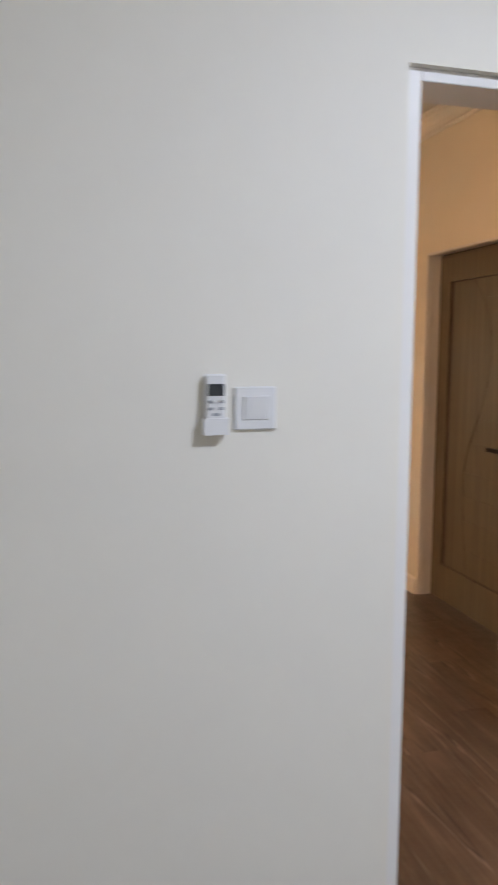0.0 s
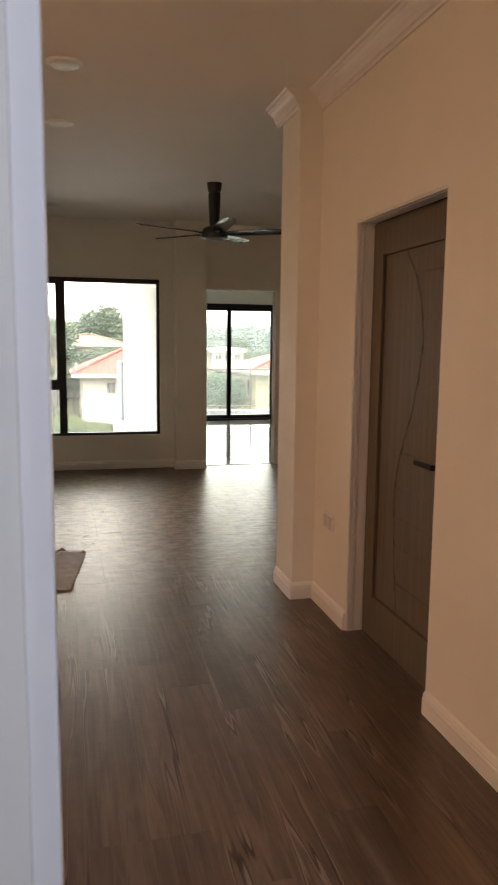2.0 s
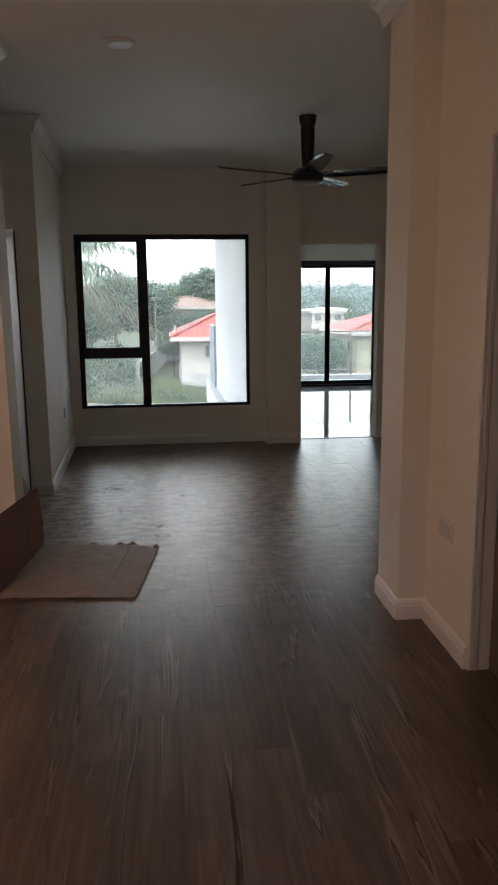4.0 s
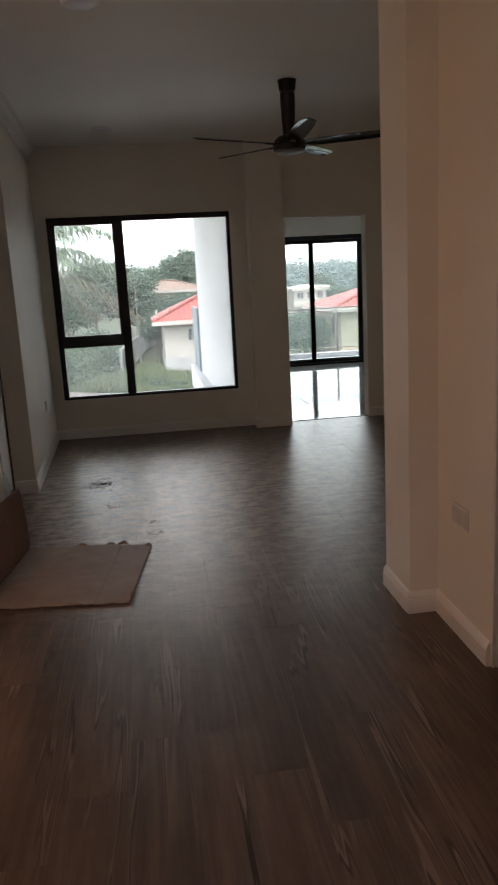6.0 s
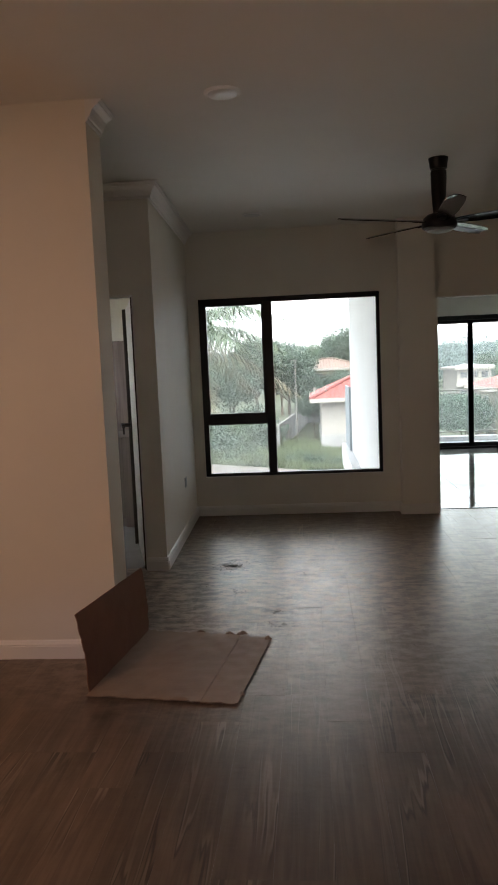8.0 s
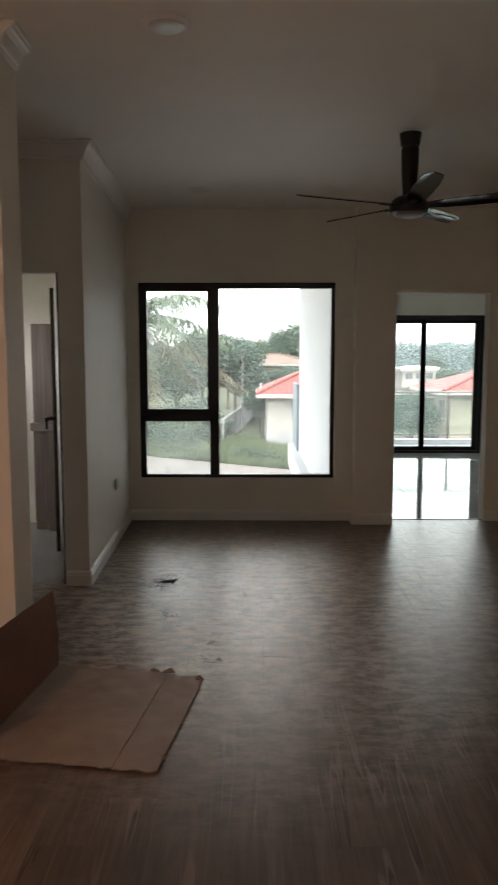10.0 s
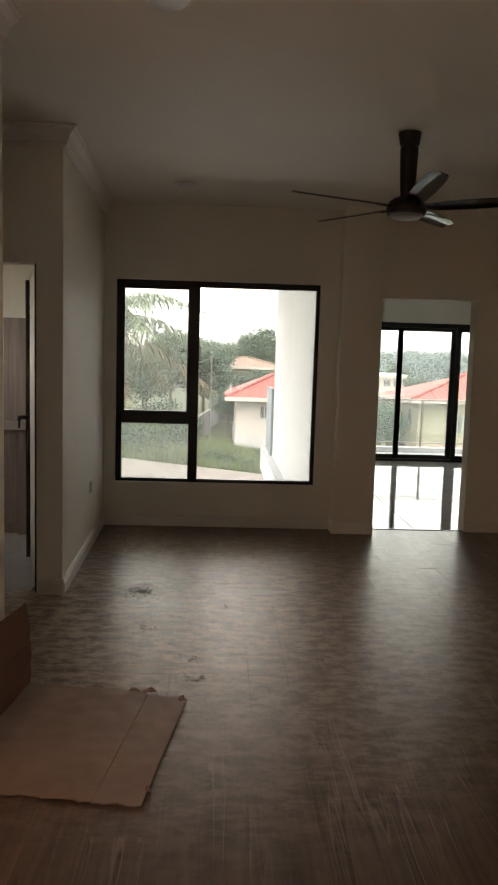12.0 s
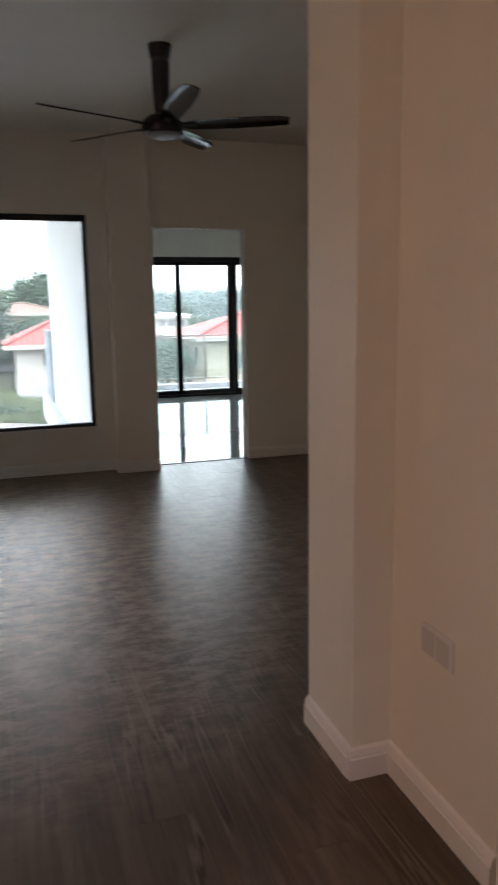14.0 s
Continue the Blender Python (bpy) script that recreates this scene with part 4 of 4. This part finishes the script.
def tree(seed, h, radius, material, label):
    rng = random.Random(seed)
    t = holder("tree", label, "tree", group="trees behind the houses")
    bm = bmesh.new()
    tube(bm, [(0, 0, -0.3), (0.05, 0.03, h * 0.3), (-0.04, 0.06, h * 0.6), (0.02, 0, h * 0.85)], [0.2, 0.16, 0.11, 0.04])
    for _ in range(6):
        a, z0 = rng.uniform(0, 6.28), rng.uniform(0.35, 0.65) * h
        tube(bm, [(0, 0, z0), (math.cos(a) * radius * 0.4, math.sin(a) * radius * 0.4, z0 + 0.14 * h), (math.cos(a) * radius * 0.75, math.sin(a) * radius * 0.75, z0 + 0.2 * h)], [0.08, 0.055, 0.02], 6)
    part("trunk", bm, BARK, t)
    v, f = leaf_cloud(rng, 125, 150, 0.135, radius, h * 0.68, 0.95)
    me = bpy.data.meshes.new("crown")
    me.from_pydata(v, [], f)
    me.materials.append(material)
    new("crown", me).parent = t
    return t


kinds = [tree(1, 7.0, 2.7, LEAF_A, "broad dark green leafy tree"), tree(2, 6.2, 2.4, LEAF_B, "rounded olive green leafy tree"), tree(3, 8.2, 2.5, LEAF_A, "tall dark green leafy tree")]
spots = [(-9, 58, 0.9), (-5.5, 63, 0.95), (-2.6, 54, 0.8), (-0.4, 58, 0.85), (2.0, 54, 0.55), (4.6, 58, 0.6), (6.5, 58, 0.55), (-7, 50, 0.8), (-3.8, 49, 0.7), (9, 60, 0.8), (8.4, 90, 1.0), (-1.5, 72, 1.0),
         (-11, 47, 0.8), (0.6, 62, 0.62), (1.4, 50, 0.4), (5.6, 90, 1.05), (2.5, 92, 1.05), (8.0, 35, 0.40), (7.2, 38, 0.45), (9.2, 40, 0.42), (17.2, 64, 0.55), (20, 62, 0.5), (23, 66, 0.55), (18.6, 76, 0.55), (26, 74, 0.55),
         (10.2, 66, 0.75), (21, 86, 0.6), (3.6, 61, 0.6), (5.3, 62, 0.58), (15.2, 70, 0.5), (16.6, 58, 0.48)]
rng = random.Random(8)
for k, (x, y, size) in enumerate(spots):
    s = size * rng.uniform(0.95, 1.05)
    m = pose(x, y, ground_at(x, y), 0, 0, rng.uniform(0, 360)) @ Matrix.Diagonal((s, s, s * rng.uniform(0.85, 1.1), 1))
    if k < 3:
        kinds[k].matrix_world = m
    else:
        o = copy_thing(kinds[k % 3], m)
        o.matrix_basis = m

# woods on the hills
rng = random.Random(21)
verts, faces = [], []
for _ in range(420):
    y = 105 + 240 * rng.random() ** 1.2
    x = rng.uniform(-0.32, 0.52) * y
    r = rng.uniform(2.5, 4.5)
    v, f = leaf_cloud(rng, 18, 58, 0.2, r, 0, 0.9)
    n = len(verts)
    c = Vector((x, y, ground_at(x, y) + rng.uniform(1.0, 3.6)))
    verts += [p + c for p in v]
    faces += [tuple(i + n for i in q) for q in f]
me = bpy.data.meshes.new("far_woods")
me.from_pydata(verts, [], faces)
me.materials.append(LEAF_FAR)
tagged(new("far_woods", me), "green woods on the far hills, haze put into their colour", "woods", kind="stuff")


def bush(seed, x, y, r):
    rng = random.Random(seed)
    v, f = leaf_cloud(rng, 26, 130, 0.075, r, r * 0.55, 0.7)
    me = bpy.data.meshes.new("bush")
    me.from_pydata(v, [], f)
    me.materials.append(LEAF_B if seed % 2 else LEAF_A)
    b = new("bush", me)
    b.location = (x, y, GROUND)
    tagged(b, "low leafy green bush in the grass", "bush", group="bushes by the road")


for k, (x, y, r) in enumerate([(-4.6, 44.5, 1.5), (-2.9, 43.5, 1.6), (-1.4, 43.5, 1.3), (-6.5, 44, 1.7), (-5.4, 40.6, 0.7), (-2.2, 39.6, 0.6), (-0.9, 38.2, 0.45), (0.6, 38.4, 0.4), (1.5, 36.6, 0.35),
                               (2.9, 38.2, 0.4), (2.2, 35.6, 0.35), (3.2, 36.0, 0.4), (-3.6, 41.6, 0.9), (-1.6, 45.5, 0.9), (-7.5, 47, 2.0), (-5, 48, 2.2), (-2.6, 48, 2.0), (-9.5, 45, 1.8), (1.0, 37.6, 0.3), (2.0, 37.2, 0.3), (0.1, 36.9, 0.35), (3.4, 37.4, 0.35), (-1.6, 38.6, 0.35), (-3.0, 39.0, 0.4)]):
    bush(k, x, y, r)


def palm(x, y, h):
    t = holder("palm_tree", "coconut palm with long drooping fronds, some dry", "palm", m=pose(x, y, GROUND))
    rng = random.Random(17)
    part("trunk", tube(bmesh.new(), [(0, 0, -0.2), (0.1, 0, h * 0.35), (0.28, 0.05, h * 0.7), (0.4, 0.1, h)], [0.2, 0.15, 0.13, 0.14], 10), BARK, t, smooth=True)
    top = Vector((0.4, 0.1, h))
    for k in range(26):
        a = k * 2.399963 + rng.uniform(-0.25, 0.25)
        dry = k >= 21
        rise = rng.uniform(-0.7, -0.2) if dry else rng.uniform(-0.15, 1.05)
        length = rng.uniform(3.0, 3.8)
        verts, faces = [], []
        pts = []
        for s in np.linspace(0, 1, 15):
            out = length * s * math.cos(rise * (1 - 0.3 * s))
            z = length * s * math.sin(rise) * (1 - 0.35 * s) - 1.55 * s * s
            pts.append(top + Vector((math.cos(a) * out, math.sin(a) * out, z)))
        side = Vector((-math.sin(a), math.cos(a), 0))
        for i in range(14):
            p, q = pts[i], pts[i + 1]
            w = 0.022 * (1 - i / 16)
            n = len(verts)
            verts += [p - side * w, p + side * w, q + side * w, q - side * w]
            faces.append((n, n + 1, n + 2, n + 3))
            for step in (0.0, 0.2, 0.4, 0.6, 0.8):
                base = p.lerp(q, step)
                ll = rng.uniform(0.5, 0.9) * math.sin(math.pi * min(1, (i + step + 1.2) / 15)) ** 0.6
                for sgn in (-1, 1):
                    along = (q - p).normalized()
                    tip = base + side * (sgn * ll * 0.75) + along * (ll * rng.uniform(0.2, 0.7)) - Vector((0, 0, ll * rng.uniform(0.2, 1.0)))
                    n = len(verts)
                    b2 = base + along * 0.02
                    mid = base.lerp(tip, 0.5) + Vector((0, 0, 0.05))
                    verts += [base, mid - along * 0.016, tip, mid + along * 0.022, b2]
                    faces.append((n, n + 1, n + 2, n + 3, n + 4))
        me = bpy.data.meshes.new("frond")
        me.from_pydata([tuple(v) for v in verts], [], faces)
        me.materials.append(DRY_FROND if dry else FROND)
        new("frond", me).parent = t


palm(-3.1, 24.0, 5.95)


def house(label, x, y, w, d, wall_h, pitch, wall_mat, roof_mat, windows, plinth=0.45, eave=0.6, base=None):
    """A house with a hipped roof; x, y is its front left corner; windows: (offset, sill, width, height) on the front."""
    z0 = GROUND if base is None else base
    t = holder("house", label, "house", m=pose(x, y, z0))
    part("plinth", boxes(((-0.05, -0.05, -1.0), (w + 0.05, d + 0.05, plinth))), CONCRETE, t, "grey concrete plinth")
    part("wall", boxes(((0, 0, plinth), (w, d, wall_h))), wall_mat, t)
    bm = bmesh.new()
    e = eave
    run = min(w, d) / 2 + e
    top = wall_h + run * math.tan(radians(pitch))
    base_pts = [(-e, -e, wall_h), (w + e, -e, wall_h), (w + e, d + e, wall_h), (-e, d + e, wall_h)]
    if w >= d:
        ridge = [(-e + run, d / 2, top), (w + e - run, d / 2, top)]
        quads = [(0, 1, 5, 4), (1, 2, 5), (2, 3, 4, 5), (3, 0, 4)]
    else:
        ridge = [(w / 2, -e + run, top), (w / 2, d + e - run, top)]
        quads = [(0, 1, 4), (1, 2, 5, 4), (2, 3, 5), (3, 0, 4, 5)]
    vs = [bm.verts.new(p) for p in base_pts + ridge]
    for q in quads:
        bm.faces.new([vs[i] for i in q])
    low = [bm.verts.new((p[0], p[1], p[2] - 0.02)) for p in base_pts]
    bm.faces.new(low)
    for k in range(4):
        bm.faces.new((vs[k], vs[(k + 1) % 4], low[(k + 1) % 4], low[k]))
    roof = part("roof", bm, roof_mat, t)
    part("fascia", boxes(((-e, -e - 0.03, wall_h - 0.2), (w + e, -e, wall_h + 0.02)), ((-e - 0.03, -e, wall_h - 0.2), (-e, d + e, wall_h + 0.02))), WHITE_HOUSE, roof, "white fascia board")
    hips = [(base_pts[0], ridge[0]), (base_pts[1], ridge[1] if w >= d else ridge[0]), (ridge[0], ridge[1])]
    hb = bmesh.new()
    for a, b in hips:
        tube(hb, [(a[0], a[1], a[2] + 0.03), (b[0], b[1], b[2] + 0.05)], 0.09, 6)
    part("ridge_cap", hb, roof_mat, roof)
    for ox, sill, ww, hh in windows:
        win = part("window", boxes(((ox - 0.07, -0.05, sill - 0.07), (ox, 0, sill + hh + 0.07)), ((ox + ww, -0.05, sill - 0.07), (ox + ww + 0.07, 0, sill + hh + 0.07)),
                                   ((ox, -0.05, sill + hh), (ox + ww, 0, sill + hh + 0.07)), ((ox, -0.07, sill - 0.07), (ox + ww, 0, sill)), ((ox + ww / 2 - 0.02, -0.04, sill), (ox + ww / 2 + 0.02, 0, sill + hh))), WHITE_HOUSE, t)
        part("pane", boxes(((ox, -0.02, sill), (ox + ww, -0.004, sill + hh))), DARK_PANE, win, "dark glass pane")
    return t


a = house("white house with a red tiled hip roof", 1.75, 42.0, 5.6, 8.0, 2.95, 24, WHITE_HOUSE, RED_TILE, [(1.3, 1.85, 0.45, 0.62), (3.8, 1.2, 1.0, 1.1)], plinth=0.95)
for ox in (-0.35, 0.25):
    part("vent_pipe", tube(bmesh.new(), [(ox, 0.2, 2.9), (ox, 0.2, 3.55)], 0.06, 8), WHITE_HOUSE, a, "white vent pipe")
b = house("cream two-storey house with a red tiled hip roof", 10.45, 37.5, 11.0, 6.7, 3.3, 18, CREAM, RED_TILE, [(1.75, 1.7, 0.4, 0.8), (5.2, 1.5, 1.2, 1.1)], plinth=0.1, eave=0.45)
for oy, sill, ww, hh in ((1.0, 1.9, 0.8, 0.85), (3.4, 1.9, 0.8, 0.85), (5.2, 1.75, 0.9, 1.0)):
    win = part("window", boxes(((-0.05, oy - 0.07, sill - 0.07), (0, oy, sill + hh + 0.07)), ((-0.05, oy + ww, sill - 0.07), (0, oy + ww + 0.07, sill + hh + 0.07)),
                               ((-0.05, oy, sill + hh), (0, oy + ww, sill + hh + 0.07)), ((-0.07, oy, sill - 0.07), (0, oy + ww, sill))), WHITE_HOUSE, b)
    part("pane", boxes(((-0.02, oy, sill), (-0.004, oy + ww, sill + hh))), DARK_PANE, win, "dark glass pane")
part("balcony", boxes(((-0.7, 4.3, 1.0), (0, 6.6, 1.12)), ((-0.7, 4.3, 1.12), (-0.64, 6.6, 1.5)), bevel=0.02), CREAM, b, "small cream balcony")
# shade of the porch, laid on the wall as a dark sheet
part("doorway", boxes(((-0.03, 2.2, 0.1), (-0.004, 4.0, 0.95))), DARK_PANE, b, "dark sheet for the shade of the porch below the balcony")
house("pale house with a faded orange roof on the rise", -0.3, 74, 6.8, 6.0, 4.0, 15, CREAM, TAN_TILE, [(1.5, 2.6, 1.2, 0.9)], base=-2.9)
c = house("white flat building with rows of windows", 12.6, 60, 2.6, 6, 4.0, 5, WHITE_HOUSE, GREY_ROOF, [(0.25, 3.2, 0.5, 0.45), (1.05, 3.2, 0.5, 0.45), (1.85, 3.2, 0.5, 0.45), (0.25, 1.7, 0.5, 0.6), (1.05, 1.7, 0.5, 0.6), (1.85, 1.7, 0.5, 0.6)], base=GROUND + 0.1, eave=0.2)
part("parapet", boxes(((-0.15, -0.5, 2.55), (2.0, 0, 2.9))), WHITE_HOUSE, c, "white ledge between the storeys")
gw = holder("garden_wall", "weathered concrete boundary wall in the grass", "boundary wall", m=pose(-0.72, 43.2, GROUND, 0, 0, -4.5))
for k in range(9):
    part("panel", boxes(((-0.06, k * 2.4, -0.3), (0.06, k * 2.4 + 2.28, 1.5)), bevel=0.01), CONCRETE, gw)
    part("post", boxes(((-0.08, k * 2.4 - 0.12, -0.3), (0.08, k * 2.4, 1.53)), bevel=0.01), CONCRETE, gw)
part("end_panel", boxes(((0.1, 19.5, -0.3), (3.2, 19.62, 1.2)), bevel=0.01), CONCRETE, gw)
pole = holder("street_lamp", "slim grey street lamp among the trees", "street lamp", m=pose(0.3, 47, GROUND))
part("mast", tube(bmesh.new(), [(0, 0, 0), (0, 0, 5.1)], [0.04, 0.03], 8), RAIL, pole)
part("arm", boxes(((-0.25, -0.04, 5.08), (0.1, 0.04, 5.14)), bevel=0.01), RAIL, pole)

# ---- floors ----
setting("floor_bedroom", boxes(((-1.55, -2.05, -0.12), (3.05, SW + 0.06, 0.0))), PLANKS, "grey-brown wood-look bedroom floor", "floor")
setting("floor_bathroom", boxes(((HALL_W, PIER + 0.06, -0.12), (WEST - 0.21, 8.68, 0.0))), TILE, "pale grey bathroom floor", "floor")
floor = setting("floor", boxes(((HALL_W, SW + 0.06, -0.12), (LIVE_E, PIER + 0.06, -0.005)), ((WEST - 0.2, PIER + 0.12, -0.12), (LIVE_E, FAR + 0.03, -0.005))), UNDERLAY,
                "grey-brown wood-look plank floor, dusty and with window sheen in its colour", "floor")


def plank_meshes():
    cache = {}

    def get(w, l):
        key = (round(w, 3), round(l, 3))
        if key not in cache:
            bm = bmesh.new()
            a = 0.00015
            outer = [(a, a), (w - a, a), (w - a, l - a), (a, l - a)]
            b = [bm.verts.new((x, y, -0.005)) for x, y in outer]
            t = [bm.verts.new((x, y, 0.0)) for x, y in outer]
            bm.faces.new(t)
            for k in range(4):
                n = (k + 1) % 4
                bm.faces.new((b[k], b[n], t[n], t[k]))
            cache[key] = mesh_of("plank", bm, PLANKS)
        return cache[key]

    return get


get_plank = plank_meshes()
PW, PL = 0.184, 1.22
rng = random.Random(11)
x = HALL_W
while x < LIVE_E - 0.01:
    w = min(PW, LIVE_E - x)
    y_end = FAR + 0.03 if x > WEST - 0.22 else PIER + 0.06
    y = SW + 0.06
    l = round(rng.choice((0.3, 0.55, 0.8, 1.05)), 2)
    while y < y_end - 0.01:
        l = min(l, y_end - y)
        p = new("plank", get_plank(w, l))
        p.location = (x, y, 0)
        p.rotation_euler = (rng.gauss(0, 0.0003), rng.gauss(0, 0.0008), 0)
        p.parent = floor
        y += l
        l = PL
    x += PW

wing = setting("floor_wing", boxes(((1.96, FAR + 0.03, -0.12), (6.0, SL + 0.15, -0.004))), GROUT, "glossy white porcelain tile floor of the next room", "floor")
setting("threshold", boxes(((DX0, FAR + 0.02, -0.002), (DX1, FAR + 0.045, 0.004))), BLACK, "dark metal threshold strip", "threshold")
T = 0.8
tile_cache = {}
y = FAR + 0.045
while y < SL - 0.01:
    ly = min(T, SL + 0.02 - y)
    x = 1.96
    while x < 5.99:
        lx = min(T, 6.0 - x)
        key = (round(lx, 3), round(ly, 3))
        if key not in tile_cache:
            tile_cache[key] = mesh_of("tile", boxes(((0.002, 0.002, -0.004), (lx - 0.002, ly - 0.002, 0.0)), bevel=0.0015), TILE)
        p = new("tile", tile_cache[key])
        p.location = (x, y, 0)
        p.parent = wing
        x += T
    y += T
